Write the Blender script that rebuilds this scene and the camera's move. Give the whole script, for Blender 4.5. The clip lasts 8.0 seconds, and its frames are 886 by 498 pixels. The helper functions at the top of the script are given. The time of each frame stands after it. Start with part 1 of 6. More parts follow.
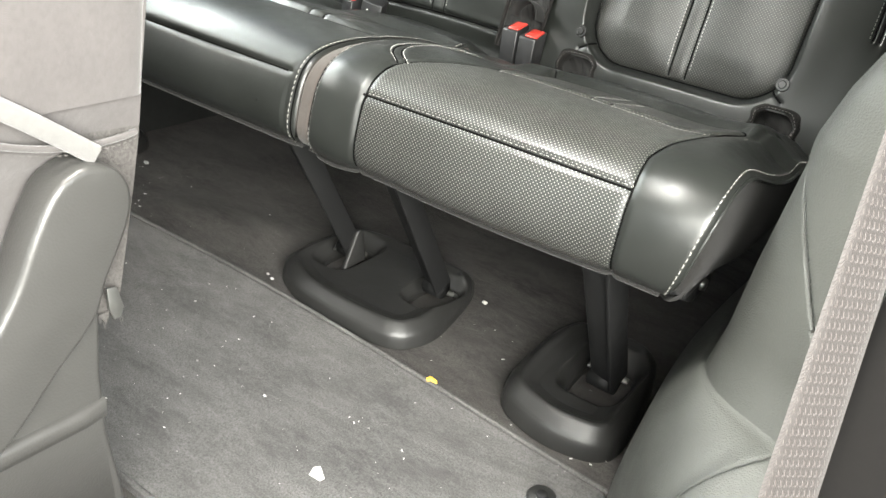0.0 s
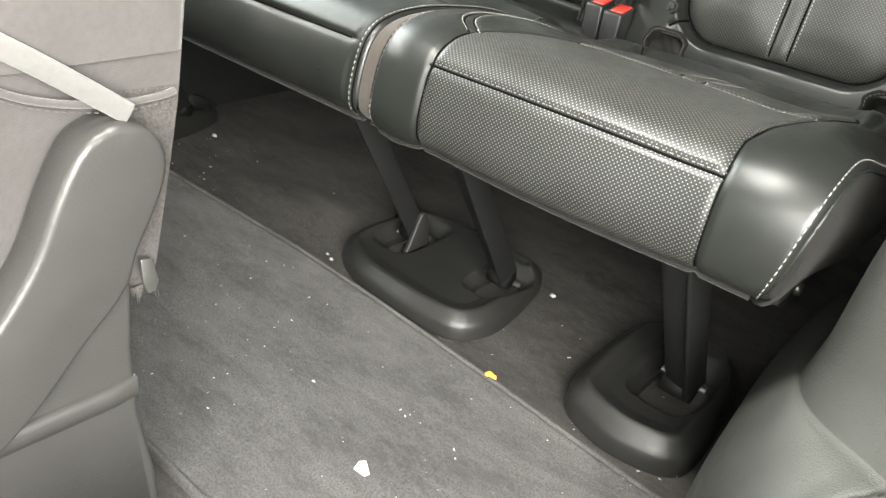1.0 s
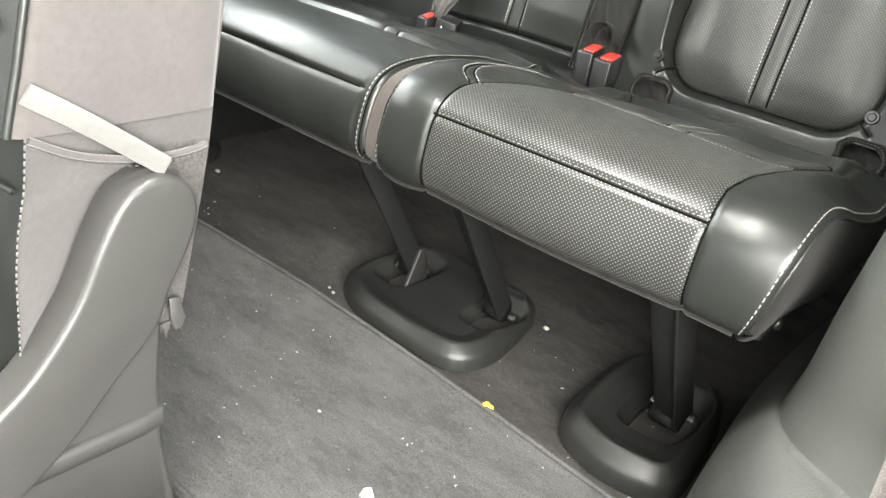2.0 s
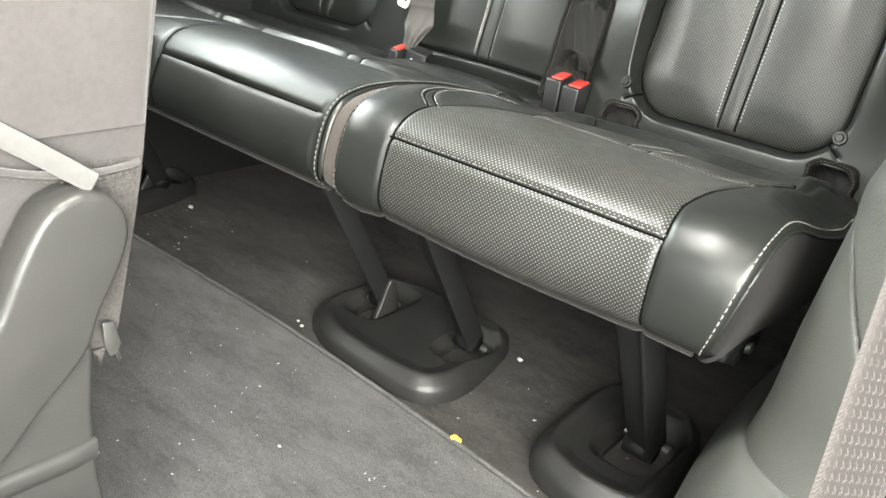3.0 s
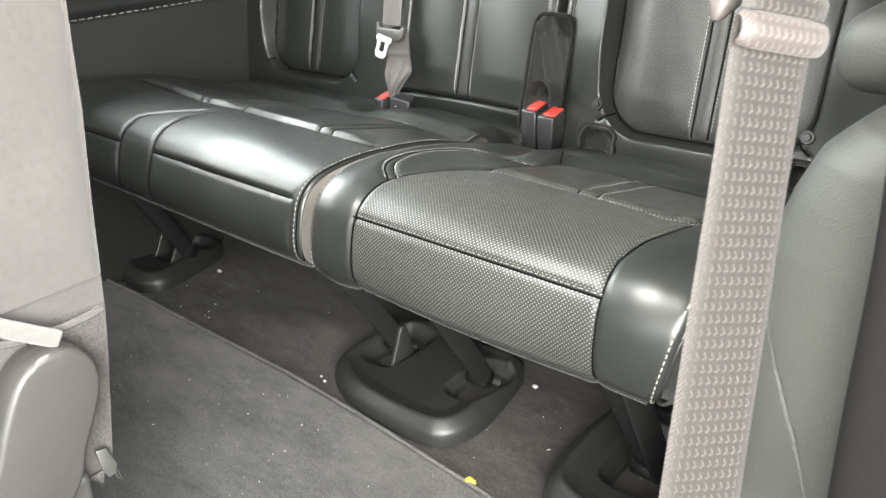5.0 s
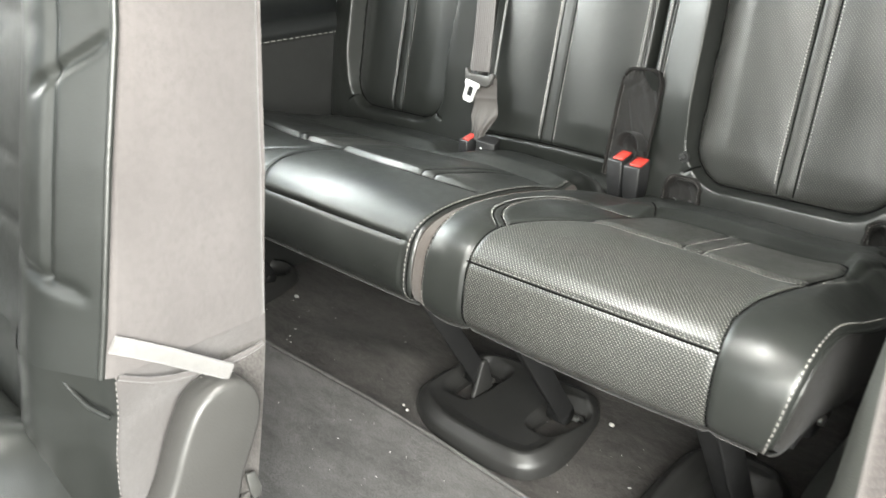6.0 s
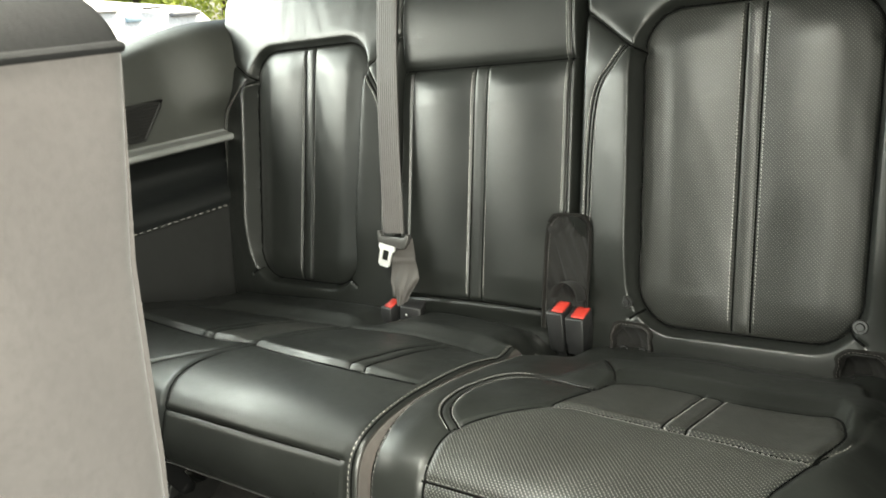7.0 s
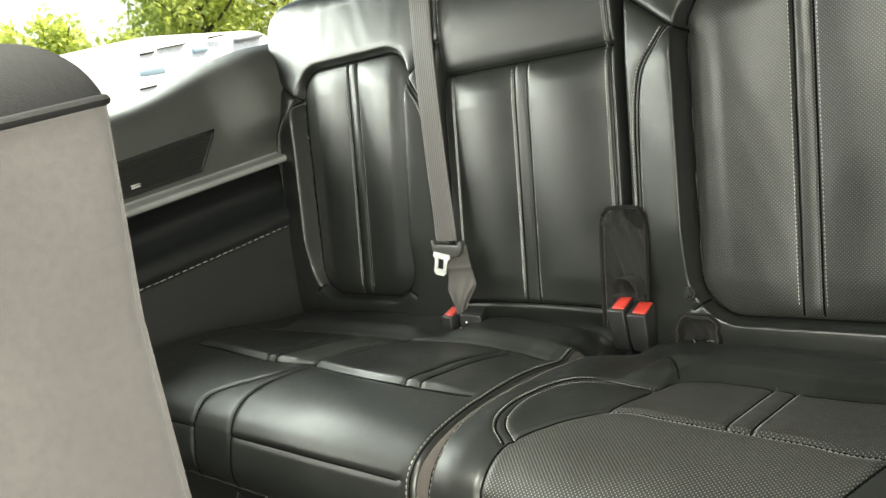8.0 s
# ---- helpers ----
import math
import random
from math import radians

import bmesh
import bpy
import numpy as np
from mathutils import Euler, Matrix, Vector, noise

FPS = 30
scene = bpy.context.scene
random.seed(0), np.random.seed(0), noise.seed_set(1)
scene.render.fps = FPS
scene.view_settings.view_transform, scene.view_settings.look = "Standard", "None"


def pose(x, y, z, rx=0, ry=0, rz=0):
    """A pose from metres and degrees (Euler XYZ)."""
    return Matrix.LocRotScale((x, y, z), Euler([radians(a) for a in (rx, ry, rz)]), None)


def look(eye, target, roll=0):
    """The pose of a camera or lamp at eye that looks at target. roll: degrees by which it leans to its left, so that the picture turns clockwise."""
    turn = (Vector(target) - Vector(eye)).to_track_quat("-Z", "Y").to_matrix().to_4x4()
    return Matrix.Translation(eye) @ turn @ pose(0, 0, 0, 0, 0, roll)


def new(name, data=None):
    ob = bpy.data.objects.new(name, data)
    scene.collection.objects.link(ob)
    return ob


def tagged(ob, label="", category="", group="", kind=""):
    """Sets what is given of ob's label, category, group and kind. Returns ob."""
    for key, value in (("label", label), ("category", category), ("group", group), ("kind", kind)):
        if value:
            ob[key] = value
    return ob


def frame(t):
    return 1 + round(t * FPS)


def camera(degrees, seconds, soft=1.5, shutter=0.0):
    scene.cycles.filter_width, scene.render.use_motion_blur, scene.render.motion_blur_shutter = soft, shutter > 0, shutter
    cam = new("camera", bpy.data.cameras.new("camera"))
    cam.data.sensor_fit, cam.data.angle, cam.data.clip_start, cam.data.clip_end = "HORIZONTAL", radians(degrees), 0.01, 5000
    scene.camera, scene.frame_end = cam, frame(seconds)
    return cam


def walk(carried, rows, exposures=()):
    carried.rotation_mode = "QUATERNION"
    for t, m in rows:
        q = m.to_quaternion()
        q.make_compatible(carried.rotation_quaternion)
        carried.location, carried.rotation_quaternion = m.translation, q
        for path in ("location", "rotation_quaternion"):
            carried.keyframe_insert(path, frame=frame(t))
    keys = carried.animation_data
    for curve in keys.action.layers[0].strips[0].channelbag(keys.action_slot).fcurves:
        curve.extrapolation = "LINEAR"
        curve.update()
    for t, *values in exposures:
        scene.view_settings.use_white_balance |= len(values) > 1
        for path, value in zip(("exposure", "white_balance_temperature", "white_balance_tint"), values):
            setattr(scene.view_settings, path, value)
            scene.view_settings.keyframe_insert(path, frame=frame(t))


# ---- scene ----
cam = camera(58.6, 8.0, shutter=0.3)
PATH = [
    (0, (0.215, -0.68, 0.672), (-0.702, 0.835, -0.259), 8.4),
    (0.5, (0.22, -0.68, 0.652), (-0.697, 0.831, -0.283), 10.5),
    (1, (0.192, -0.623, 0.638), (-0.858, 0.768, -0.342), 8.3),
    (1.5, (0.206, -0.642, 0.653), (-0.856, 0.753, -0.31), 8.3),
    (1.7, (0.2, -0.668, 0.674), (-0.851, 0.744, -0.276), 8.8),
    (3, (0.231, -0.628, 0.648), (-0.86, 0.836, -0.169), 7.9),
    (3.5, (0.24, -0.586, 0.651), (-0.876, 0.853, -0.176), 6.3),
    (4, (0.239, -0.557, 0.654), (-0.919, 0.847, -0.176), 3.2),
    (4.2, (0.239, -0.559, 0.665), (-0.935, 0.829, -0.169), 2.9),
    (5.3, (0.337, -0.556, 0.771), (-0.887, 0.77, -0.089), -4.0),
    (5.5, (0.338, -0.587, 0.775), (-0.912, 0.716, -0.085), -2.6),
    (6, (0.269, -0.658, 0.807), (-1.007, 0.654, 0.001), -1.3),
    (6.2, (0.227, -0.628, 0.786), (-1.04, 0.71, 0.007), -1.3),
    (6.5, (0.18, -0.568, 0.782), (-0.981, 0.877, 0.031), 0.1),
    (6.7, (0.14, -0.523, 0.841), (-0.97, 1.021, 0.224), -3.3),
    (7, (0.154, -0.555, 0.86), (-1.0, 0.981, 0.306), -7.3),
    (7.2, (0.157, -0.533, 0.872), (-1.033, 0.99, 0.362), -8.3),
    (7.5, (0.168, -0.518, 0.865), (-1.058, 0.977, 0.355), -12.1),
    (7.7, (0.169, -0.526, 0.854), (-1.096, 0.934, 0.34), -13.3),
    (8, (0.181, -0.503, 0.861), (-1.14, 0.904, 0.336), -14.1),
]
walk(cam, [(t, look(eye, target, roll)) for t, eye, target, roll in PATH], exposures=[(0.0, 2.22, 7300, 8), (0.5, 1.9, 7400, 8), (1.0, 2.0, 7400, 8), (1.5, 2.15, 7300, 8), (3.0, 2.15, 7300, 8), (4.0, 2.15, 7300, 8), (5.5, 2.2, 7200, 8), (6.3, 2.12, 7300, 7), (7.0, 1.5, 7800, 2), (8.0, 1.38, 7800, 2)])

# ---- world, sun, large lights ----
world = bpy.data.worlds.new("world")
scene.world = world
world.use_nodes = True
wn = world.node_tree
sky = wn.nodes.new("ShaderNodeTexSky")
sky.sky_type, sky.sun_disc = "NISHITA", False
sky.sun_elevation, sky.sun_rotation = radians(56), radians(27)
sky.air_density, sky.dust_density = 1.0, 3.0
wn.links.new(sky.outputs[0], wn.nodes["Background"].inputs[0])
wn.nodes["Background"].inputs[1].default_value = 0.15

sun_data = bpy.data.lights.new("sun", "SUN")
sun_data.energy, sun_data.angle, sun_data.color = 4.8, radians(20), (1.0, 0.97, 0.92)
sun = new("sun", sun_data)
sun.matrix_world = look((1.5, 3.0, 5.0), (0.0, 0.0, 0.0))


def window_lamp(name, eye, target, w, h, watts):
    data = bpy.data.lights.new(name, "AREA")
    data.shape, data.size, data.size_y, data.energy = "RECTANGLE", w, h, watts
    data.color = (0.93, 0.97, 1.0)
    ob = new(name, data)
    ob.matrix_world = look(eye, target)
    return ob


window_lamp("door_opening_daylight", (0.80, -0.95, 0.90), (-0.10, 0.20, 0.42), 1.10, 0.92, 42.0)
# added overhead lamp: its source is unseen, assumed from the bolster highlights
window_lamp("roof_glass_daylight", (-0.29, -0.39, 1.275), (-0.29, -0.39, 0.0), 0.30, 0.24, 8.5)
window_lamp("windscreen_daylight", (-0.45, -2.50, 1.00), (-0.35, 0.3, 0.45), 1.5, 0.5, 6.0)
window_lamp("far_door_window_daylight", (-1.90, -0.75, 1.20), (-0.5, -0.3, 0.50), 1.10, 0.50, 15.0)
window_lamp("far_window_daylight", (-1.95, 0.14, 1.38), (-0.5, 0.15, 0.42), 1.20, 0.60, 27.0).data.color = (0.82, 0.93, 1.0)

# ---- materials ----


def make_mat(name, build):
    m = bpy.data.materials.new(name)
    m.use_nodes = True
    nt = m.node_tree
    bsdf = nt.nodes["Principled BSDF"]
    build(nt, bsdf)
    return m


def tex_noise(nt, vec, scale, detail=3.0, rough=0.55):
    n = nt.nodes.new("ShaderNodeTexNoise")
    n.inputs["Scale"].default_value, n.inputs["Detail"].default_value, n.inputs["Roughness"].default_value = scale, detail, rough
    nt.links.new(vec, n.inputs["Vector"])
    return n.outputs["Fac"]


def ramp(nt, fac, a, b, lo=0.3, hi=0.7):
    r = nt.nodes.new("ShaderNodeMapRange")
    r.inputs["From Min"].default_value, r.inputs["From Max"].default_value = lo, hi
    r.inputs["To Min"].default_value, r.inputs["To Max"].default_value = a, b
    nt.links.new(fac, r.inputs["Value"])
    return r.outputs["Result"]


def mixc(nt, fac, a, b):
    m = nt.nodes.new("ShaderNodeMix")
    m.data_type = "RGBA"
    for sock, val in ((m.inputs["Factor"], fac), (m.inputs["A"], a), (m.inputs["B"], b)):
        if isinstance(val, (tuple, list)):
            sock.default_value = (*val, 1.0)
        elif isinstance(val, (int, float)):
            sock.default_value = val
        else:
            nt.links.new(val, sock)
    return m.outputs["Result"]


def math_node(nt, op, a, b=None, c=None):
    n = nt.nodes.new("ShaderNodeMath")
    n.operation = op
    for i, v in enumerate((a, b, c)):
        if v is None:
            continue
        if isinstance(v, (int, float)):
            n.inputs[i].default_value = v
        else:
            nt.links.new(v, n.inputs[i])
    return n.outputs[0]


def bump(nt, height, strength, dist, bsdf, chain=None):
    b = nt.nodes.new("ShaderNodeBump")
    b.inputs["Strength"].default_value, b.inputs["Distance"].default_value = strength, dist
    nt.links.new(height, b.inputs["Height"])
    if chain is not None:
        nt.links.new(chain, b.inputs["Normal"])
    nt.links.new(b.outputs["Normal"], bsdf.inputs["Normal"])
    return b.outputs["Normal"]


def coords(nt, kind="Object"):
    return nt.nodes.new("ShaderNodeTexCoord").outputs[kind]


def leather(name, col, rough, perf=None, hole=0.15, gloss=0.55):
    def build(nt, bsdf):
        v = coords(nt)
        big = tex_noise(nt, v, 9.0, 4.0)
        mid = tex_noise(nt, v, 70.0, 3.0)
        c = mixc(nt, ramp(nt, big, 0.0, 1.0), tuple(k * 0.82 for k in col), tuple(k * 1.2 for k in col))
        vor = nt.nodes.new("ShaderNodeTexVoronoi")
        vor.inputs["Scale"].default_value = 1300.0
        nt.links.new(v, vor.inputs["Vector"])
        fine = math_node(nt, "ADD", vor.outputs["Distance"], tex_noise(nt, v, 1600.0, 2.0))
        nrm = bump(nt, fine, 0.15, 0.0005, bsdf)
        nrm = bump(nt, mid, 0.07, 0.004, bsdf, nrm)
        r = math_node(nt, "ADD", ramp(nt, big, -0.05, 0.05), ramp(nt, mid, rough - 0.03, rough + 0.04))
        if perf:
            uv = nt.nodes.new("ShaderNodeSeparateXYZ")
            nt.links.new(coords(nt, "UV"), uv.inputs[0])
            dots = None
            for off in (0.0, 0.5):
                fx = math_node(nt, "SUBTRACT", math_node(nt, "FRACT", math_node(nt, "MULTIPLY_ADD", uv.outputs[0], 1 / 0.0047, off)), 0.5)
                fy = math_node(nt, "SUBTRACT", math_node(nt, "FRACT", math_node(nt, "MULTIPLY_ADD", uv.outputs[1], 1 / 0.0047, off)), 0.5)
                d = math_node(nt, "SQRT", math_node(nt, "ADD", math_node(nt, "MULTIPLY", fx, fx), math_node(nt, "MULTIPLY", fy, fy)))
                dots = d if dots is None else math_node(nt, "MINIMUM", dots, d)
            mask = ramp(nt, dots, 1.0, 0.0, hole * 0.65, hole)
            # pale holes: the backing's tone, with rim glints put into the colour
            c = mixc(nt, mask, c, perf)
            bump(nt, mask, -0.6, 0.001, bsdf, nrm)
            nt.links.new(ramp(nt, mask, 0.47, gloss, 0.0, 1.0), bsdf.inputs["Specular IOR Level"])
        nt.links.new(c, bsdf.inputs["Base Color"])
        nt.links.new(r, bsdf.inputs["Roughness"])
        bsdf.inputs["Specular IOR Level"].default_value = 0.47

    return make_mat(name, build)


def plastic(name, col, rough, grain=420.0, strength=0.25):
    def build(nt, bsdf):
        v = coords(nt)
        big = tex_noise(nt, v, 6.0, 4.0)
        scr = tex_noise(nt, v, 45.0, 5.0, 0.7)
        c = mixc(nt, ramp(nt, big, 0.0, 1.0), tuple(k * 0.88 for k in col), tuple(k * 1.12 for k in col))
        c = mixc(nt, ramp(nt, scr, 0.0, 0.25, 0.55, 0.85), c, tuple(min(1, k * 1.6) for k in col))
        nt.links.new(c, bsdf.inputs["Base Color"])
        nt.links.new(ramp(nt, scr, rough - 0.05, rough + 0.08), bsdf.inputs["Roughness"])
        vor = nt.nodes.new("ShaderNodeTexVoronoi")
        vor.inputs["Scale"].default_value = grain
        nt.links.new(v, vor.inputs["Vector"])
        bump(nt, vor.outputs["Distance"], strength, 0.0008, bsdf)

    return make_mat(name, build)


def carpet(name, col, nap=1.0):
    def build(nt, bsdf):
        v = coords(nt)
        mp = nt.nodes.new("ShaderNodeMapping")
        mp.inputs["Scale"].default_value = (1.0, 2.6, 1.0)
        mp.inputs["Rotation"].default_value = (0, 0, 0.35)
        nt.links.new(v, mp.inputs["Vector"])
        sweep = tex_noise(nt, mp.outputs[0], 6.0, 5.0, 0.6)
        mid = tex_noise(nt, mp.outputs[0], 42.0, 6.0, 0.75)
        fib = tex_noise(nt, v, 420.0, 4.0, 0.8)
        c = mixc(nt, ramp(nt, sweep, 0.0, 1.0, 0.36, 0.66), tuple(k * (1 - 0.32 * nap) for k in col), tuple(k * (1 + 0.42 * nap) for k in col))
        c = mixc(nt, ramp(nt, mid, 0.0, 0.45 * nap, 0.42, 0.68), c, tuple(k * 1.9 for k in col))
        c = mixc(nt, ramp(nt, fib, 0.0, 0.8, 0.42, 0.66), c, tuple(k * 0.42 for k in col))
        nt.links.new(c, bsdf.inputs["Base Color"])
        bsdf.inputs["Roughness"].default_value = 0.95
        bsdf.inputs["Specular IOR Level"].default_value = 0.03
        bsdf.inputs["Sheen Weight"].default_value = 0.05
        bsdf.inputs["Sheen Roughness"].default_value = 0.5
        n = bump(nt, fib, 0.7, 0.002, bsdf)
        bump(nt, mid, 0.25, 0.006, bsdf, n)

    return make_mat(name, build)


def cloth(name, col, pitch=0.0011, sheen=0.3):
    def build(nt, bsdf):
        v = coords(nt)
        big = tex_noise(nt, v, 11.0, 4.0)
        mid = tex_noise(nt, v, 160.0, 3.0)
        w1 = nt.nodes.new("ShaderNodeTexWave")
        w1.bands_direction = "Z"
        w1.inputs["Scale"].default_value = 0.314 / pitch
        w1.inputs["Distortion"].default_value = 1.2
        nt.links.new(v, w1.inputs["Vector"])
        c = mixc(nt, ramp(nt, big, 0.0, 1.0), tuple(k * 0.88 for k in col), tuple(k * 1.1 for k in col))
        c = mixc(nt, ramp(nt, mid, 0.0, 0.5, 0.4, 0.8), c, tuple(k * 0.7 for k in col))
        nt.links.new(c, bsdf.inputs["Base Color"])
        bsdf.inputs["Roughness"].default_value = 0.9
        bsdf.inputs["Specular IOR Level"].default_value = 0.2
        bsdf.inputs["Sheen Weight"].default_value = sheen
        n = bump(nt, w1.outputs["Fac"], 0.3, 0.0006, bsdf)
        n = bump(nt, mid, 0.3, 0.001, bsdf, n)
        bump(nt, tex_noise(nt, v, 34.0, 4.0), 0.16, 0.006, bsdf, n)

    return make_mat(name, build)


def webbing(name, col, bold, ribs=0.00135):
    """Ribbed woven strap with rows of short slanted pale threads."""

    def build(nt, bsdf):
        uv = nt.nodes.new("ShaderNodeSeparateXYZ")
        nt.links.new(coords(nt, "UV"), uv.inputs[0])
        across, along = uv.outputs[0], uv.outputs[1]
        px, py = 0.0043, 0.0058
        fx = math_node(nt, "FRACT", math_node(nt, "MULTIPLY_ADD", across, 1 / px, 0.25))
        fy = math_node(nt, "FRACT", math_node(nt, "MULTIPLY", along, 1 / py))
        # slanted stroke
        lean = math_node(nt, "ABSOLUTE", math_node(nt, "SUBTRACT", math_node(nt, "MULTIPLY_ADD", fy, 0.62, 0.22), fx))
        stroke = math_node(nt, "MULTIPLY", ramp(nt, lean, 1.0, 0.0, 0.05, 0.13), ramp(nt, math_node(nt, "ABSOLUTE", math_node(nt, "SUBTRACT", fy, 0.5)), 1.0, 0.0, 0.20, 0.34))
        # small knot beside it
        kx, ky = math_node(nt, "SUBTRACT", fx, 0.36), math_node(nt, "MULTIPLY", math_node(nt, "SUBTRACT", fy, 0.80), py / px)
        kd = math_node(nt, "SQRT", math_node(nt, "ADD", math_node(nt, "MULTIPLY", kx, kx), math_node(nt, "MULTIPLY", ky, ky)))
        knot = math_node(nt, "MAXIMUM", stroke, ramp(nt, kd, 0.8, 0.0, 0.08, 0.20))
        # diagonal selvedge
        side = math_node(nt, "ABSOLUTE", across)
        twill = math_node(nt, "FRACT", math_node(nt, "MULTIPLY", math_node(nt, "ADD", math_node(nt, "MULTIPLY", along, 0.9), across), 1 / 0.0022))
        sel = math_node(nt, "MULTIPLY", ramp(nt, math_node(nt, "ABSOLUTE", math_node(nt, "SUBTRACT", twill, 0.5)), 0.40, 0.0, 0.12, 0.30), ramp(nt, side, 0.0, 1.0, 0.0205, 0.0212))
        body = math_node(nt, "MULTIPLY", knot, ramp(nt, side, 1.0, 0.0, 0.0205, 0.0212))
        rib = math_node(nt, "ABSOLUTE", math_node(nt, "SUBTRACT", math_node(nt, "FRACT", math_node(nt, "MULTIPLY", across, 1 / ribs)), 0.5))
        fine = tex_noise(nt, coords(nt), 900.0, 4.0, 0.7)
        k = math_node(nt, "MULTIPLY", math_node(nt, "MAXIMUM", body, sel), bold)
        k = math_node(nt, "MULTIPLY", k, ramp(nt, fine, 0.55, 1.0, 0.3, 0.6))
        c = mixc(nt, ramp(nt, rib, 0.0, 0.5, 0.0, 0.5), col, tuple(a * 0.55 for a in col))
        c = mixc(nt, ramp(nt, fine, 0.0, 0.6), c, tuple(a * 0.6 for a in col))
        c = mixc(nt, k, c, tuple(min(1, a * 3.2) for a in col))
        nt.links.new(c, bsdf.inputs["Base Color"])
        bsdf.inputs["Roughness"].default_value = 0.55
        bsdf.inputs["Specular IOR Level"].default_value = 0.35
        bsdf.inputs["Sheen Weight"].default_value = 0.1
        n = bump(nt, k, 0.5, 0.0008, bsdf)
        n = bump(nt, rib, 0.4 if ribs < 0.002 else 0.9, 0.4 * ribs, bsdf, n)
        bump(nt, fine, 0.3, 0.0006, bsdf, n)

    return make_mat(name, build)


def plain(name, col, rough, metal=0.0, noise_scale=60.0, gloss=0.5):
    def build(nt, bsdf):
        v = coords(nt)
        n = tex_noise(nt, v, noise_scale, 4.0)
        nt.links.new(mixc(nt, ramp(nt, n, 0.0, 1.0), tuple(k * 0.85 for k in col), tuple(min(1, k * 1.12) for k in col)), bsdf.inputs["Base Color"])
        nt.links.new(ramp(nt, n, rough - 0.05, rough + 0.05), bsdf.inputs["Roughness"])
        bsdf.inputs["Metallic"].default_value = metal
        bsdf.inputs["Specular IOR Level"].default_value = gloss

    return make_mat(name, build)


LEATHER = leather("black_leather", (0.0124, 0.0134, 0.0123), 0.35)
PERF = leather("perforated_black_leather", (0.0098, 0.0106, 0.0097), 0.37, perf=(0.21, 0.21, 0.195), hole=0.160, gloss=0.3)
# same leather as PERF, with the rear inserts' shade put into its colour
PERF_SHADED = leather("shaded_perforated_black_leather", (0.0080, 0.0088, 0.0080), 0.35, perf=(0.17, 0.166, 0.152), hole=0.155, gloss=0.3)
LEATHER_BACK = leather("satin_black_leather", (0.0085, 0.0094, 0.0084), 0.36)
PERF_FINE = leather("finely_perforated_black_leather", (0.0085, 0.0094, 0.0084), 0.36, perf=(0.105, 0.103, 0.097), hole=0.145, gloss=0.25)
THREAD = plain("grey_thread", (0.21, 0.203, 0.190), 0.7)
DARK_THREAD = plain("charcoal_thread", (0.25, 0.245, 0.232), 0.7)
# black for tubes in the seams: the grooves' shade as colour
SEAM_SHADE = plain("black_seam_shade", (0.003, 0.003, 0.003), 0.9, gloss=0.05)
BROWN_CLOTH = cloth("dark_taupe_cloth", (0.045, 0.038, 0.034), sheen=0.1)
MATT_VINYL = cloth("matt_black_vinyl", (0.0085, 0.0085, 0.0088), sheen=0.0)
EDGE_CLOTH = cloth("charcoal_edge_cloth", (0.015, 0.0145, 0.014), sheen=0.1)
DARK_CLOTH = cloth("black_cloth", (0.010, 0.0097, 0.0094), sheen=0.03)
GREY_CLOTH = cloth("grey_seat_cloth", (0.068, 0.0620, 0.0608))
COVER = plastic("black_moulded_plastic", (0.018, 0.0178, 0.0172), 0.40, 700.0, 0.15)
TRIM = plastic("charcoal_trim_plastic", (0.038, 0.0395, 0.0355), 0.56, 560.0, 0.40)
SEAT_PLASTIC = plastic("dark_grey_seat_plastic", (0.040, 0.0390, 0.0372), 0.38, 480.0, 0.15)
LEDGE = plastic("grey_ledge_plastic", (0.19, 0.195, 0.188), 0.5, 600.0, 0.15)
CARPET = carpet("charcoal_carpet", (0.050, 0.0466, 0.0441), 1.2)
FELT = carpet("black_felt", (0.0095, 0.0088, 0.0083), 1.3)
MAT = carpet("charcoal_floor_mat", (0.080, 0.0780, 0.0764), 0.85)
BELT = webbing("taupe_belt_webbing", (0.0175, 0.0140, 0.0128), 0.85)
# belt webbing of the upper run, with its shade put into the colour
BELT_SHADED = webbing("shaded_belt_webbing", (0.009, 0.007, 0.0065), 0.08)
# hem of the same belt, coloured paler for the light it catches
BELT_HEM_LIT = webbing("lit_hem_webbing", (0.050, 0.041, 0.038), 0.5)
GUIDE = plain("mauve_grey_plastic", (0.050, 0.042, 0.041), 0.5)
BELT_PLAIN = webbing("grey_belt_webbing", (0.062, 0.055, 0.053), 0.05, 0.0047)
RED = plain("red_button_plastic", (0.36, 0.030, 0.022), 0.4)
STEEL = plain("brushed_steel", (0.74, 0.74, 0.72), 0.42, 0.75)
DULL_STEEL = plain("dull_steel", (0.22, 0.22, 0.21), 0.45, 0.9)
BUCKLE = plastic("black_buckle_plastic", (0.010, 0.010, 0.0105), 0.42, 700.0, 0.1)
BLACK_STEEL = plain("black_steel", (0.0095, 0.0095, 0.0097), 0.6, gloss=0.22)
SILVER_TAPE = cloth("silver_grey_tape", (0.125, 0.121, 0.118), 0.0008)
DULL_THREAD = plain("dull_grey_thread", (0.085, 0.079, 0.076), 0.8)
SLEEVE = webbing("grey_brown_sleeve_webbing", (0.050, 0.045, 0.042), 0.05)
HEADLINER = plain("grey_headliner", (0.28, 0.28, 0.27), 0.9)
SHELL = plain("dark_grey_shell_panel", (0.035, 0.035, 0.035), 0.6)

# ---- mesh helpers ----


def empty(name, at, label, category, group="", kind=""):
    ob = new(name)
    ob.location = at
    ob.empty_display_size = 0.05
    return tagged(ob, label, category, group, kind)


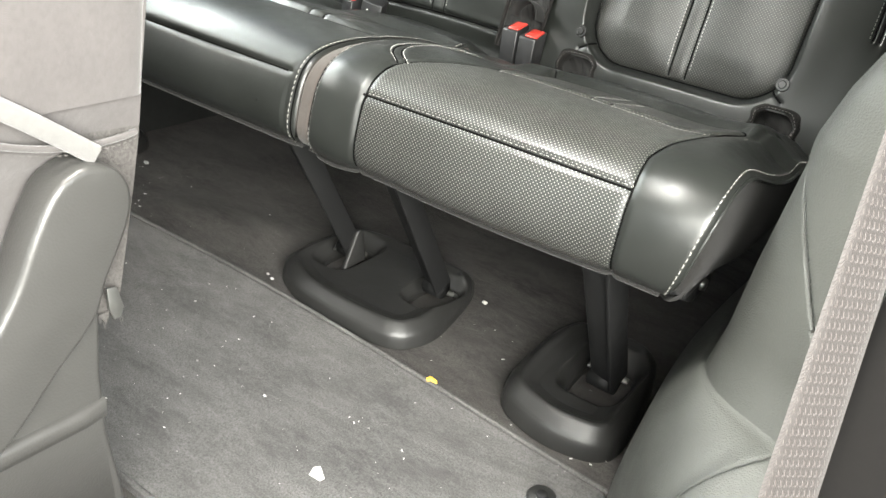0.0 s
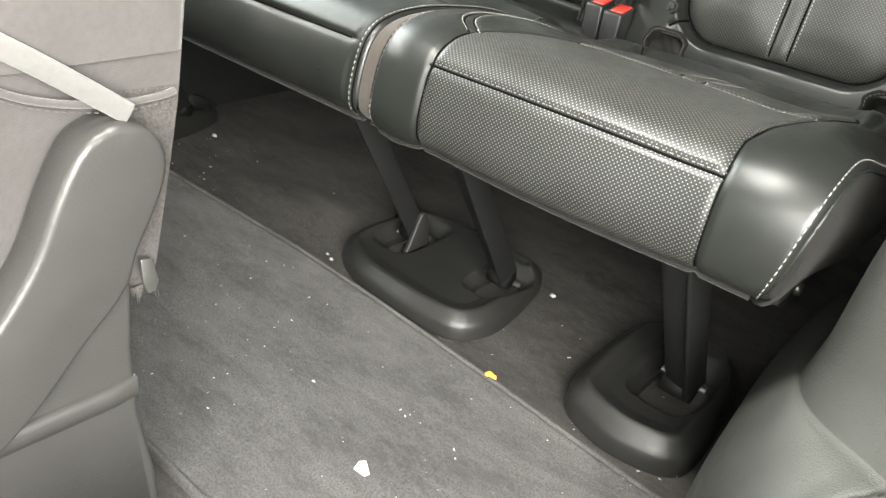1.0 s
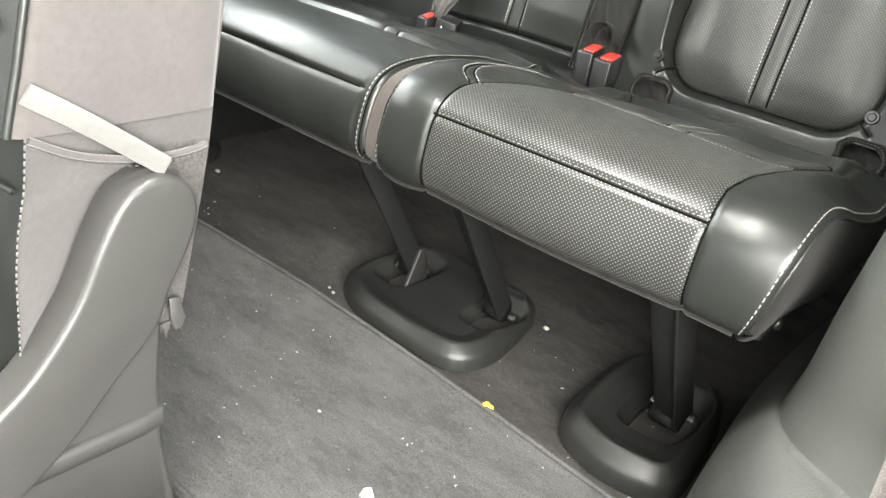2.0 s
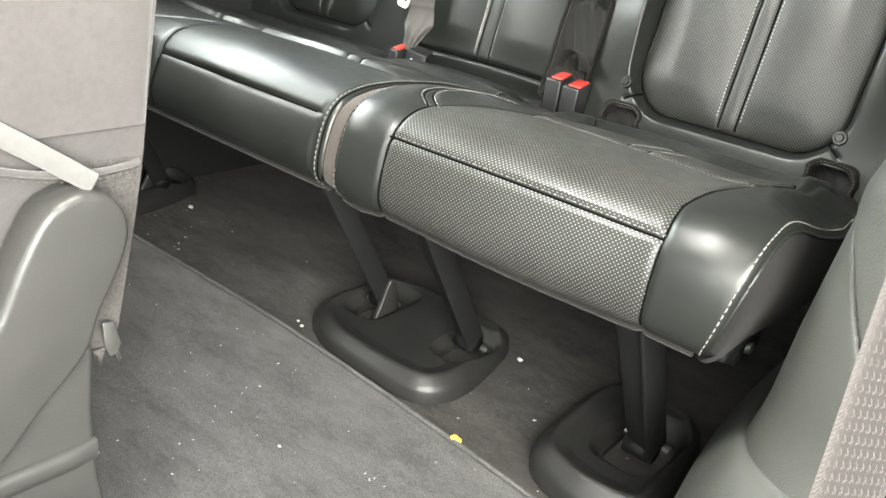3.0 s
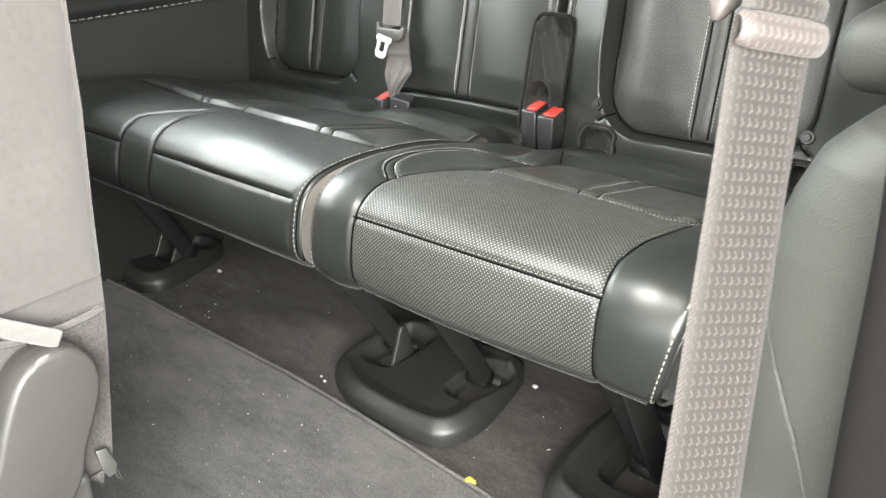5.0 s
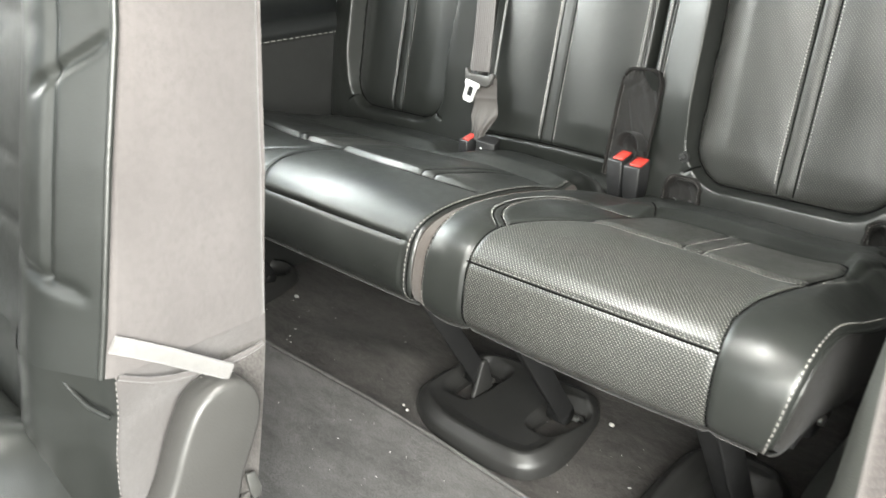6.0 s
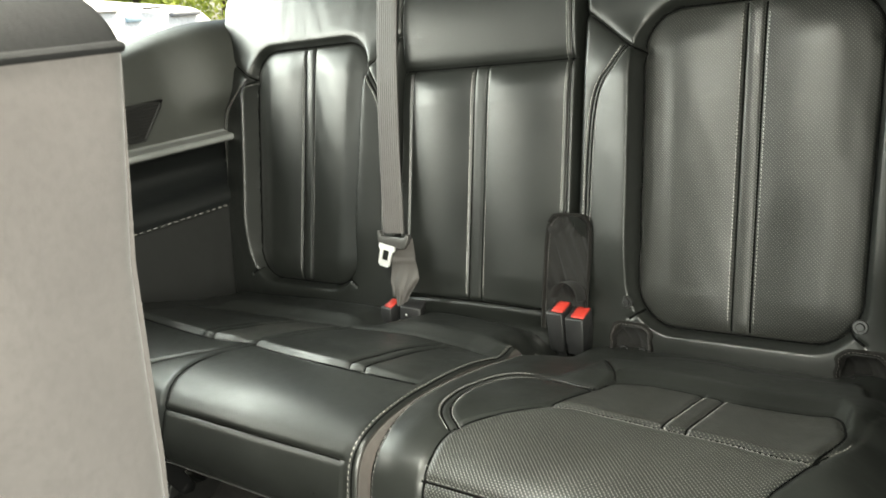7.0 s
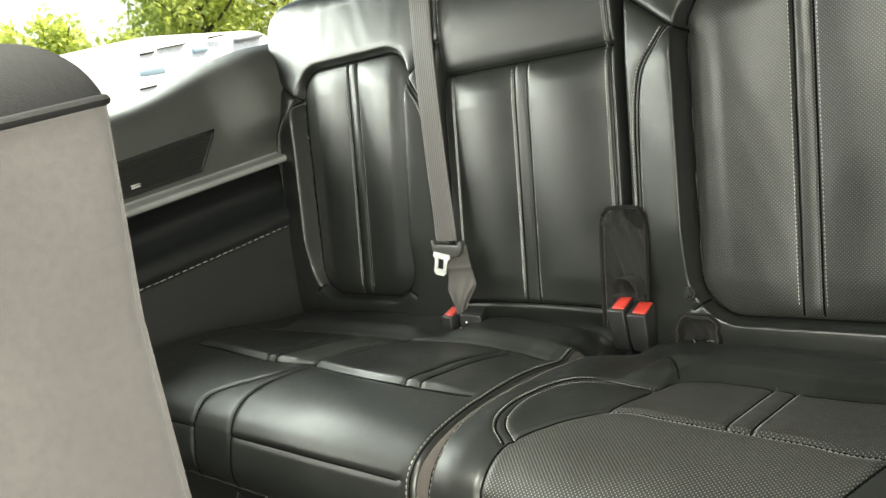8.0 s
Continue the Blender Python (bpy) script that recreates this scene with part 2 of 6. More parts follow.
def under(ob, parent):
    if parent is not None:
        up = parent.location if parent.parent is None else Vector((0, 0, 0))
        ob.parent = parent
        ob.matrix_parent_inverse = Matrix.Translation(-up)
    return ob


def from_data(name, verts, faces, material, parent=None, label="", uvs=None, smooth=True):
    me = bpy.data.meshes.new(name)
    me.from_pydata([tuple(v) for v in verts], [], [tuple(int(i) for i in f) for f in faces])
    if uvs is not None:
        layer = me.uv_layers.new(name="UVMap")
        idx = np.empty(len(me.loops), dtype=np.int32)
        me.loops.foreach_get("vertex_index", idx)
        layer.data.foreach_set("uv", np.asarray(uvs, dtype=np.float32)[idx].ravel())
    me.materials.append(material)
    me.polygons.foreach_set("use_smooth", [smooth] * len(me.polygons))
    me.update()
    ob = new(name, me)
    under(ob, parent)
    return tagged(ob, label)


def part(name, bm, material, parent, label="", smooth=True):
    me = bpy.data.meshes.new(name)
    bmesh.ops.recalc_face_normals(bm, faces=bm.faces)
    bm.to_mesh(me)
    bm.free()
    me.materials.append(material)
    me.polygons.foreach_set("use_smooth", [smooth] * len(me.polygons))
    ob = new(name, me)
    under(ob, parent)
    return tagged(ob, label)


def sheet(name, P, mask, material, parent=None, label="", uv=None, flip=False):
    """Faces of the grid P (rows, columns, 3) where mask (rows-1, columns-1) is true."""
    nv, nu = P.shape[:2]
    ids = np.arange(nv * nu).reshape(nv, nu)
    q = np.stack([ids[:-1, :-1], ids[:-1, 1:], ids[1:, 1:], ids[1:, :-1]], -1)[mask]
    if flip:
        q = q[:, ::-1]
    used, inv = np.unique(q, return_inverse=True)
    return from_data(name, P.reshape(-1, 3)[used], inv.reshape(q.shape), material, parent, label, None if uv is None else uv.reshape(-1, 2)[used])


def box_bm(size, at=(0, 0, 0), bevel=0.0, seg=2, m=None):
    bm = bmesh.new()
    bmesh.ops.create_cube(bm, size=1.0)
    bmesh.ops.scale(bm, vec=size, verts=bm.verts)
    if bevel:
        bmesh.ops.bevel(bm, geom=list(bm.edges), offset=bevel, segments=seg, profile=0.5, affect="EDGES")
    if m is not None:
        bmesh.ops.transform(bm, matrix=m, verts=bm.verts)
    bmesh.ops.translate(bm, vec=at, verts=bm.verts)
    return bm


def prism_bm(outline, depth, m, bevel=0.0, seg=2):
    """A plate of the given outline (2D), thick in +z, laid by the matrix m."""
    bm = bmesh.new()
    vs = [bm.verts.new((x, y, 0)) for x, y in outline]
    f = bm.faces.new(vs)
    up = bmesh.ops.extrude_face_region(bm, geom=[f])
    top = [g for g in up["geom"] if isinstance(g, bmesh.types.BMVert)]
    bmesh.ops.translate(bm, vec=(0, 0, depth), verts=top)
    bmesh.ops.recalc_face_normals(bm, faces=bm.faces)
    if bevel:
        bmesh.ops.bevel(bm, geom=list(bm.edges), offset=bevel, segments=seg, profile=0.5, affect="EDGES", clamp_overlap=True)
    bmesh.ops.transform(bm, matrix=m, verts=bm.verts)
    return bm


def smooth_line(pts, n):
    """n points, evenly spaced along a Catmull-Rom curve through pts."""
    p = np.asarray(pts, float)
    ext = np.vstack([2 * p[0] - p[1], p, 2 * p[-1] - p[-2]])
    out = []
    for i in range(len(p) - 1):
        a, b, c, d = ext[i : i + 4]
        t = np.linspace(0, 1, 40, endpoint=False)[:, None]
        out.append(0.5 * (2 * b + (c - a) * t + (2 * a - 5 * b + 4 * c - d) * t**2 + (3 * b - a - 3 * c + d) * t**3))
    q = np.vstack([*out, p[-1:]])
    s = np.r_[0, np.cumsum(np.linalg.norm(np.diff(q, axis=0), axis=1))]
    at = np.linspace(0, s[-1], n)
    return np.stack([np.interp(at, s, q[:, k]) for k in range(q.shape[1])], 1)


def tube(name, line, radius, material, parent=None, label="", sides=8, steady=None):
    line = np.asarray(line, float)
    tang = np.gradient(line, axis=0)
    tang /= np.linalg.norm(tang, axis=1)[:, None] + 1e-12
    ref = np.where(np.abs(tang[:, 2:3]) > 0.9, [[1.0, 0, 0]], [[0, 0, 1.0]])
    if steady is not None:
        ref = np.broadcast_to(np.asarray(steady, float), tang.shape)
    a = np.cross(tang, ref)
    a /= np.linalg.norm(a, axis=1)[:, None]
    b = np.cross(tang, a)
    ang = np.linspace(0, 2 * np.pi, sides + 1)
    r = np.broadcast_to(np.asarray(radius, float), (len(line),))[:, None, None]
    P = line[:, None] + r * (np.cos(ang)[None, :, None] * a[:, None] + np.sin(ang)[None, :, None] * b[:, None])
    return sheet(name, P, np.ones((len(line) - 1, sides), bool), material, parent, label)


def stitches(name, lines, material, parent, length=0.0034, gap=0.0022, width=0.00085, label="light grey seam stitching"):
    """Short raised threads along each line (points and outward normals)."""
    verts, faces = [], []
    for pts, nrm in lines:
        s = np.r_[0, np.cumsum(np.linalg.norm(np.diff(pts, axis=0), axis=1))]
        for k in np.arange(0, s[-1] - length, length + gap):
            e = [np.array([np.interp(v, s, pts[:, c]) for c in range(3)]) for v in (k, k + length / 2, k + length)]
            n = np.array([np.interp(k, s, nrm[:, c]) for c in range(3)])
            n /= np.linalg.norm(n) + 1e-9
            side = np.cross(e[2] - e[0], n)
            side *= width / 2 / (np.linalg.norm(side) + 1e-9)
            base = len(verts)
            for p, h in ((e[0], 0.0), (e[1], 0.0009), (e[2], 0.0)):
                verts += [p - side + n * (h - 0.0002), p + n * (h + 0.0004), p + side + n * (h - 0.0002)]
            for j in (0, 3):
                faces += [(base + j, base + j + 3, base + j + 4, base + j + 1), (base + j + 1, base + j + 4, base + j + 5, base + j + 2)]
    ob = from_data(name, verts, faces, material, parent, label)
    return tagged(ob, kind="stuff")


def cords(name, lines, radius, material, parent, label="fine black cord for the shade in a seam"):
    """Thin dark tubes along several lines, joined in one mesh, colouring in seam shade."""
    verts, faces = [], []
    ang = np.linspace(0, 2 * np.pi, 6)[:-1]
    for line in lines:
        line = np.asarray(line, float)
        t = np.gradient(line, axis=0)
        t /= np.linalg.norm(t, axis=1)[:, None] + 1e-12
        a = np.cross(t, [0.31, -0.52, 0.79])
        a /= np.linalg.norm(a, axis=1)[:, None] + 1e-12
        b = np.cross(t, a)
        base = len(verts)
        for p, u, v in zip(line, a, b):
            verts += [p + radius * (math.cos(q) * u + math.sin(q) * v) for q in ang]
        for k in range(len(line) - 1):
            for m in range(5):
                o, n = base + 5 * k, (m + 1) % 5
                faces.append((o + m, o + n, o + 5 + n, o + 5 + m))
    return tagged(from_data(name, verts, faces, material, parent, label), kind="stuff")


def ribbon(name, line, width_dir, width, thick, material, parent=None, label=""):
    """A strap along a line: points, the directions across it, its width and thickness."""
    line, wd = np.asarray(line, float), np.asarray(width_dir, float)
    wd = np.broadcast_to(wd, line.shape) / np.linalg.norm(np.broadcast_to(wd, line.shape), axis=1)[:, None]
    tang = np.gradient(line, axis=0)
    nrm = np.cross(tang, wd)
    nrm /= np.linalg.norm(nrm, axis=1)[:, None]
    prof = [(-0.5, -0.5), (-0.47, 0.2), (-0.3, 0.5), (0.0, 0.5), (0.3, 0.5), (0.47, 0.2), (0.5, -0.5), (-0.5, -0.5)]
    P = np.stack([line + wd * width * a + nrm * thick * b for a, b in prof], 1)
    s = np.r_[0, np.cumsum(np.linalg.norm(np.diff(line, axis=0), axis=1))]
    uv = np.stack([np.broadcast_to([a * width for a, _ in prof], P.shape[:2]), np.broadcast_to(s[:, None], P.shape[:2])], -1)
    return sheet(name, P, np.ones((len(line) - 1, len(prof) - 1), bool), material, parent, label, uv)


def normals(P):
    n = np.cross(np.gradient(P, axis=1), np.gradient(P, axis=0))
    return n / (np.linalg.norm(n, axis=-1, keepdims=True) + 1e-12)


def gauss(d, w):
    return np.exp(-((d / w) ** 2))


def sstep(a, b, x):
    t = np.clip((x - a) / (b - a), 0, 1)
    return t * t * (3 - 2 * t)


# ---- floor ----
FLOOR_X = (-1.45, 0.42)


def build_floor():
    n, m = 150, 190
    x, y = np.meshgrid(np.linspace(-1.45, 0.42, m), np.linspace(-2.6, 1.3, n))
    z = 0.002 * np.sin(x * 9 + y * 4) + 0.0015 * np.sin(y * 21 - x * 13)
    z += 0.012 * gauss(y - 0.20 - 0.25 * (x + 0.75), 0.05) * sstep(-1.0, -0.85, x) * (1 - sstep(-0.72, -0.6, x))
    P = np.stack([x, y, z - 0.002], -1)
    tagged(sheet("floor", P, np.ones((n - 1, m - 1), bool), CARPET), "charcoal carpeted floor of the vehicle with light lint", "floor", kind="structure")
    sub = box_bm((1.9, 3.9, 0.05), (-0.515, -0.65, -0.045))
    tagged(part("floor_pan", sub, SHELL, None, smooth=False), "plain steel floor pan under the carpet", "floor", kind="structure")


def build_mat():
    mat = empty("floor_mat", (-0.5, -0.12, 0.0), "charcoal carpet floor mat with a bound edge lying on the floor", "floor mat")
    n, m = 70, 200
    u, v = np.meshgrid(np.linspace(0, 1, m), np.linspace(0, 1, n))
    x = -1.22 + 1.27 * u
    back = np.interp(x, [-1.22, -1.1, -0.86, -0.62, -0.44, -0.28, -0.16, -0.09, 0.05], [0.068, 0.072, 0.078, 0.084, 0.078, 0.069, 0.061, 0.054, 0.046])
    back = np.stack([np.convolve(np.pad(b, 8, mode="edge"), np.ones(17) / 17, mode="valid") for b in back])
    y = -0.31 + (back + 0.31) * v
    edge = np.minimum(np.minimum(v, 1 - v) * 0.38, np.minimum(u, 1 - u) * 1.27)
    z = 0.013 * (1 - np.maximum(0, 1 - edge / 0.008) ** 2) ** 0.5 + 0.0015 * np.sin(x * 14 + y * 6) * np.minimum(1, edge / 0.03)
    sheet("mat_surface", np.stack([x, y, z], -1), np.ones((n - 1, m - 1), bool), MAT, mat)
    line = np.stack([x[-1], back[-1] - 0.002, np.full(m, 0.0125)], 1)
    tube("edge_binding", line, 0.003, MAT, mat, "stitched cloth edge binding")
    line = np.stack([x[0], np.full(m, -0.308), np.full(m, 0.0125)], 1)
    tube("edge_binding", line, 0.0035, MAT, mat, "stitched cloth edge binding")
    bm = bmesh.new()
    bmesh.ops.create_cone(bm, cap_ends=True, segments=28, radius1=0.019, radius2=0.016, depth=0.005, matrix=Matrix.Translation((-0.006, -0.017, 0.0135)))
    ring = part("grommet", bm, COVER, mat, "black plastic mat retainer")
    bm = bmesh.new()
    bmesh.ops.create_cone(bm, cap_ends=True, segments=20, radius1=0.008, radius2=0.006, depth=0.003, matrix=Matrix.Translation((-0.006, -0.017, 0.017)))
    part("button", bm, BLACK_STEEL, ring)


build_floor()
build_mat()

# ---- third-row seats ----
TH_PROFILE = [(0.34, 0.275), (0.20, 0.282), (0.10, 0.290), (0.04, 0.298), (0.006, 0.306), (-0.012, 0.320), (-0.016, 0.342), (-0.010, 0.375), (0.000, 0.399), (0.020, 0.416), (0.06, 0.425), (0.12, 0.425), (0.18, 0.417), (0.26, 0.401), (0.34, 0.380), (0.42, 0.362), (0.50, 0.347)]


def cushion_grid(x0, x1, dx=0.0026):
    """Rows run along the profile from under the front to the back, columns across. Returns x, arc, y, z and the outward normals of the profile."""
    prof = smooth_line(TH_PROFILE, 320)
    s = np.r_[0, np.cumsum(np.linalg.norm(np.diff(prof, axis=0), axis=1))]
    t = np.gradient(prof, axis=0)
    t /= np.linalg.norm(t, axis=1)[:, None]
    nrm = np.stack([-t[:, 1], t[:, 0]], 1)
    if nrm[200, 1] < 0:
        nrm = -nrm
    nu = int((x1 - x0) / dx)
    w = np.linspace(0, 1, nu)
    return w, s, prof, nrm


def on_grid(q, x, zz, field):
    """The values of a (rows, columns, 3) field at the (x, height) points q of a seatback grid."""
    out = []
    for qx, qz in q:
        i = int(np.clip(np.searchsorted(zz[:, 0], qz) - 1, 0, len(zz) - 2))
        f = (qz - zz[i, 0]) / (zz[i + 1, 0] - zz[i, 0] + 1e-12)
        a = [np.interp(qx, x[i], field[i, :, k]) for k in range(3)]
        b = [np.interp(qx, x[i + 1], field[i + 1, :, k]) for k in range(3)]
        out.append(np.array(a) * (1 - f) + np.array(b) * f)
    return np.array(out)


def seg_dist(x, zz, pts):
    """Distance in the plane from each grid point to a polyline."""
    best = np.full(x.shape, 9.0)
    for (ax, az), (bx, bz) in zip(pts[:-1], pts[1:]):
        vx, vz = bx - ax, bz - az
        t = np.clip(((x - ax) * vx + (zz - az) * vz) / (vx * vx + vz * vz), 0, 1)
        best = np.minimum(best, np.hypot(x - ax - t * vx, zz - az - t * vz))
    return best


def near_cushion(parent):
    w, s, prof, nrm = cushion_grid(-0.4185, 0.10)
    y, z = prof[:, 0][:, None], prof[:, 1][:, None]
    front = s[np.argmin(np.abs(prof[:, 0] - (-0.016)))]
    # the outer end leans out towards the top
    at = lambda yy, zz: s[np.argmin(np.hypot(prof[:, 0] - yy, prof[:, 1] - zz))]
    xr_end = np.interp(s, [at(0.006, 0.306), at(-0.016, 0.342), at(0.0, 0.399), at(0.03, 0.420), at(0.06, 0.425), at(0.12, 0.425), at(0.18, 0.417), at(0.42, 0.362)], [0.058, 0.072, 0.082, 0.084, 0.083, 0.089, 0.100, 0.106])
    xr_end = np.convolve(np.pad(xr_end, 8, mode="edge"), np.ones(17) / 17, mode="valid")[:, None]
    x = -0.4185 + (xr_end + 0.4185) * w[None]
    S = np.broadcast_to(s[:, None], x.shape)
    Y = np.broadcast_to(y, x.shape)
    Zp = np.broadcast_to(z, x.shape)
    is_top = S > s[np.argmin(np.abs(prof[:, 0] - 0.0) + 10 * (prof[:, 1] < 0.39))]
    ytop = np.where(is_top, Y, np.minimum(Y, 0.0))
    xl = np.interp(ytop, [-0.05, 0.04, 0.065, 0.09, 0.115, 0.157, 0.17], [-0.322, -0.331, -0.330, -0.317, -0.298, -0.258, -0.24])
    xr = np.interp(ytop, [-0.05, 0.0, 0.034, 0.078, 0.13, 0.185, 0.30], [0.004, 0.000, -0.004, 0.002, 0.023, 0.045, 0.06])
    d = np.zeros_like(x)
    # ends roll in
    for dist, r in ((x + 0.4185, 0.003), (xr_end - x, 0.008)):
        k = np.clip(1 - dist / r, 0, 1)
        d -= r * 0.8 * (1 - np.sqrt(np.clip(1 - k * k, 0, 1)))
    # bolster crowns and insert
    d += 0.0085 * gauss(x - 0.040, 0.042) * sstep(-0.03, 0.05, S - front) + 0.006 * gauss(x + 0.365, 0.035)
    d += 0.004 * np.sin(np.clip((x + 0.325) / 0.325, 0, 1) * np.pi)
    # seams
    on = (S > front - 0.05)
    d -= 0.0030 * gauss(x - xl, 0.0042) * on * (ytop < 0.157)
    d -= 0.0030 * gauss(x - xr, 0.0042) * on * (ytop < 0.30)
    inside = (x > xl) & (x < xr)
    s_front = s[np.argmin(np.hypot(prof[:, 0], prof[:, 1] - 0.400))]
    d -= 0.0028 * gauss(S - s_front, 0.0035) * inside
    d += 0.0008 * gauss(S - s_front - 0.007, 0.005) * inside
    # cloth strip at the inner end
    xs = -0.3965 - 0.015 * sstep(at(0.0, 0.399), at(0.10, 0.425), s)[:, None]
    d -= 0.0030 * gauss(x - xs, 0.0025) + 0.0025 * (1 - sstep(-0.006, 0.006, x - xs))
    # rear insert panels, cross seam, twin groove, outer loop seam and rear strip
    ycross = np.interp(x, [-0.258, -0.226, -0.196, -0.13, -0.10, -0.044, 0.023], [0.157, 0.164, 0.158, 0.153, 0.154, 0.153, 0.138])
    yrear = np.interp(x, [-0.24, -0.233, -0.21, -0.187, -0.146, -0.083, -0.022, 0.018, 0.033, 0.039], [0.245, 0.276, 0.289, 0.293, 0.290, 0.281, 0.287, 0.284, 0.255, 0.217])
    between = sstep(-0.265, -0.245, x) * (1 - sstep(0.02, 0.04, x))
    d += is_top * 0.0018 * (sstep(0.0, 0.007, ytop - ycross) - sstep(0.007, 0.07, ytop - ycross)) * between
    loop = smooth_line([(-0.333, 0.062), (-0.357, 0.082), (-0.370, 0.111), (-0.372, 0.157), (-0.362, 0.210), (-0.344, 0.246), (-0.318, 0.258), (-0.268, 0.248), (-0.239, 0.243)], 60)
    inner = smooth_line([(-0.325, 0.070), (-0.348, 0.088), (-0.360, 0.113), (-0.363, 0.157), (-0.354, 0.205), (-0.339, 0.236), (-0.316, 0.247), (-0.268, 0.240), (-0.243, 0.235)], 60)
    left_rear = [(-0.258, 0.157), (-0.249, 0.20), (-0.239, 0.243), (-0.233, 0.276)]
    tail = [(-0.234, 0.284), (-0.258, 0.325), (-0.285, 0.365)]
    flutes = [[(-0.126, 0.155), (-0.122, 0.288)], [(-0.101, 0.155), (-0.097, 0.282)]]
    cross_line = [(v, np.interp(v, x[200], ycross[200])) for v in np.linspace(-0.258, 0.024, 40)]
    rear_line = [(v, np.interp(v, x[200], yrear[200])) for v in np.linspace(-0.234, 0.036, 40)]
    right_rear = [(0.036, 0.235), (0.039, 0.215), (0.036, 0.188), (0.024, 0.139)]
    top_seams = [loop, inner, left_rear, tail, *flutes, cross_line, rear_line, right_rear]
    for line in top_seams:
        d -= is_top * 0.0028 * gauss(seg_dist(x, ytop, [tuple(p) for p in line]), 0.0042)
    pad = sstep(0.0, 0.045, ytop - yrear) * (1 - sstep(0.11, 0.17, ytop - yrear)) * sstep(-0.31, -0.27, x)
    d += is_top * (0.012 * pad + 0.004 * gauss(x + 0.315, 0.035) * gauss(ytop - 0.165, 0.05))
    # the outer shoulder falls away towards the back
    d -= is_top * 0.020 * sstep(0.040, 0.100, x) * sstep(0.05, 0.15, ytop)
    # hollow round the buckles
    d -= is_top * 0.040 * gauss(x + 0.405, 0.045) * sstep(0.35, 0.42, ytop)
    P = np.stack([x, Y + nrm[:, :1] * d, Zp + nrm[:, 1:] * d], -1)
    N = normals(P)
    if N[200, 60, 2] < 0:
        N = -N
    uv = np.stack([x, S], -1)
    c = lambda a: 0.25 * (a[:-1, :-1] + a[1:, :-1] + a[:-1, 1:] + a[1:, 1:])
    cx, cxl, cxr, cy, cS = c(x), c(xl), c(xr), c(ytop), c(S)
    strip = cx < c(np.broadcast_to(xs, x.shape))
    ins = (cx > cxl) & (cx < cxr) & (cS > front - 0.035)
    fr = ins & (cS < s_front)
    tp = ins & (cS >= s_front) & (cy < c(ycross))
    rear = (cS > s_front) & (cy >= c(ycross)) & (cy < c(yrear)) & (cx > np.interp(cy, [0.157, 0.243, 0.276], [-0.258, -0.239, -0.233])) & (cx < 0.039)
    rest = ~(strip | fr | tp | rear)
    body = sheet("cushion", P, rest, LEATHER, parent, "smooth black leather seat cushion with rounded bolsters", uv)
    sheet("front_panel", P, fr, PERF, body, "perforated black leather front panel", uv)
    sheet("insert", P, tp, PERF, body, "perforated black leather centre insert", uv)
    sheet("rear_insert", P, rear, PERF_SHADED, body, "perforated black leather rear insert", uv)
    sheet("side_strip", P, strip, BROWN_CLOTH, body, "taupe cloth side gusset", uv)
    # outer cloth side under the end seam
    rb = int(np.argmin(np.hypot(prof[:, 0] - 0.006, prof[:, 1] - 0.306)))
    e = P[rb:, -1].copy()
    for axis in range(3):
        e[:, axis] = np.convolve(np.pad(e[:, axis], 9, mode="edge"), np.ones(19) / 19, mode="valid")
    k = np.linspace(0, 1, 26)[:, None, None]
    low = np.stack([e[:, 0] - 0.018, np.maximum(e[:, 1] * 0.9 + 0.03, 0.02), np.minimum(e[:, 2] - 0.002, 0.292)], 1)
    side = e[None] * (1 - k) + low[None] * k
    side[..., 0] += 0.010 * np.sin(k[..., 0] * np.pi)
    sheet("side_panel", side, np.ones((25, len(e) - 1), bool), FELT, body, "charcoal felt side panel")
    tube("piping", e + [0.0005, 0, 0.0005], 0.0018, LEATHER, body)
    under_row = P[int(np.argmin(np.hypot(prof[:, 0] - 0.004, prof[:, 1] - 0.307)))]
    tube("bottom_binding", under_row[4:-4] + [0, -0.001, -0.002], 0.0024, EDGE_CLOTH, body, "grey cloth edge binding")

    lines = []
    rows = np.arange(rb, 300)
    jx = lambda target: np.array([int(np.argmin(np.abs(x[r] - t))) for r, t in zip(rows, target)])
    for tgt in (xr_end[rows, 0] - 0.0045, xr[rows, -1] * 0 + np.where(ytop[rows, 0] < 0.20, xr[rows, 0], np.nan), xs[rows, 0] + 0.004):
        ok = ~np.isnan(tgt)
        j = jx(np.nan_to_num(tgt))
        xx = np.nan_to_num(tgt)
        pts, nn = P[rows, j].copy(), N[rows, j]
        pts[:, 0] = xx
        lines.append((pts[ok], nn[ok]))
    stitches("stitching", lines, THREAD, body, 0.0042, 0.0027, 0.0012)
    r0 = int(np.argmin(np.abs(s - s_front - 0.004)))
    cols = np.where((x[r0] > xl[r0]) & (x[r0] < xr[r0]))[0]
    y2s = lambda yy: np.interp(yy, prof[150:, 0], s[150:])
    q = [np.array([(a, y2s(bb)) for a, bb in smooth_line([tuple(p) for p in line], 60)]) for line in top_seams]
    side_s = np.linspace(front - 0.03, y2s(0.157), 80)
    row = lambda arr: np.array([np.interp(v, s, arr[:, 100]) for v in side_s])
    q += [np.column_stack([row(xl), side_s]), np.column_stack([row(xr), side_s])]
    q.append(np.column_stack([np.linspace(-0.330, 0.0, 80), np.full(80, s_front)]))
    q.append(np.column_stack([np.interp(np.linspace(front - 0.03, y2s(0.40), 120), s, xs[:, 0]), np.linspace(front - 0.03, y2s(0.40), 120)]))
    cords("seam", [on_grid(k, x, S, P) for k in q], 0.0014, SEAM_SHADE, body)
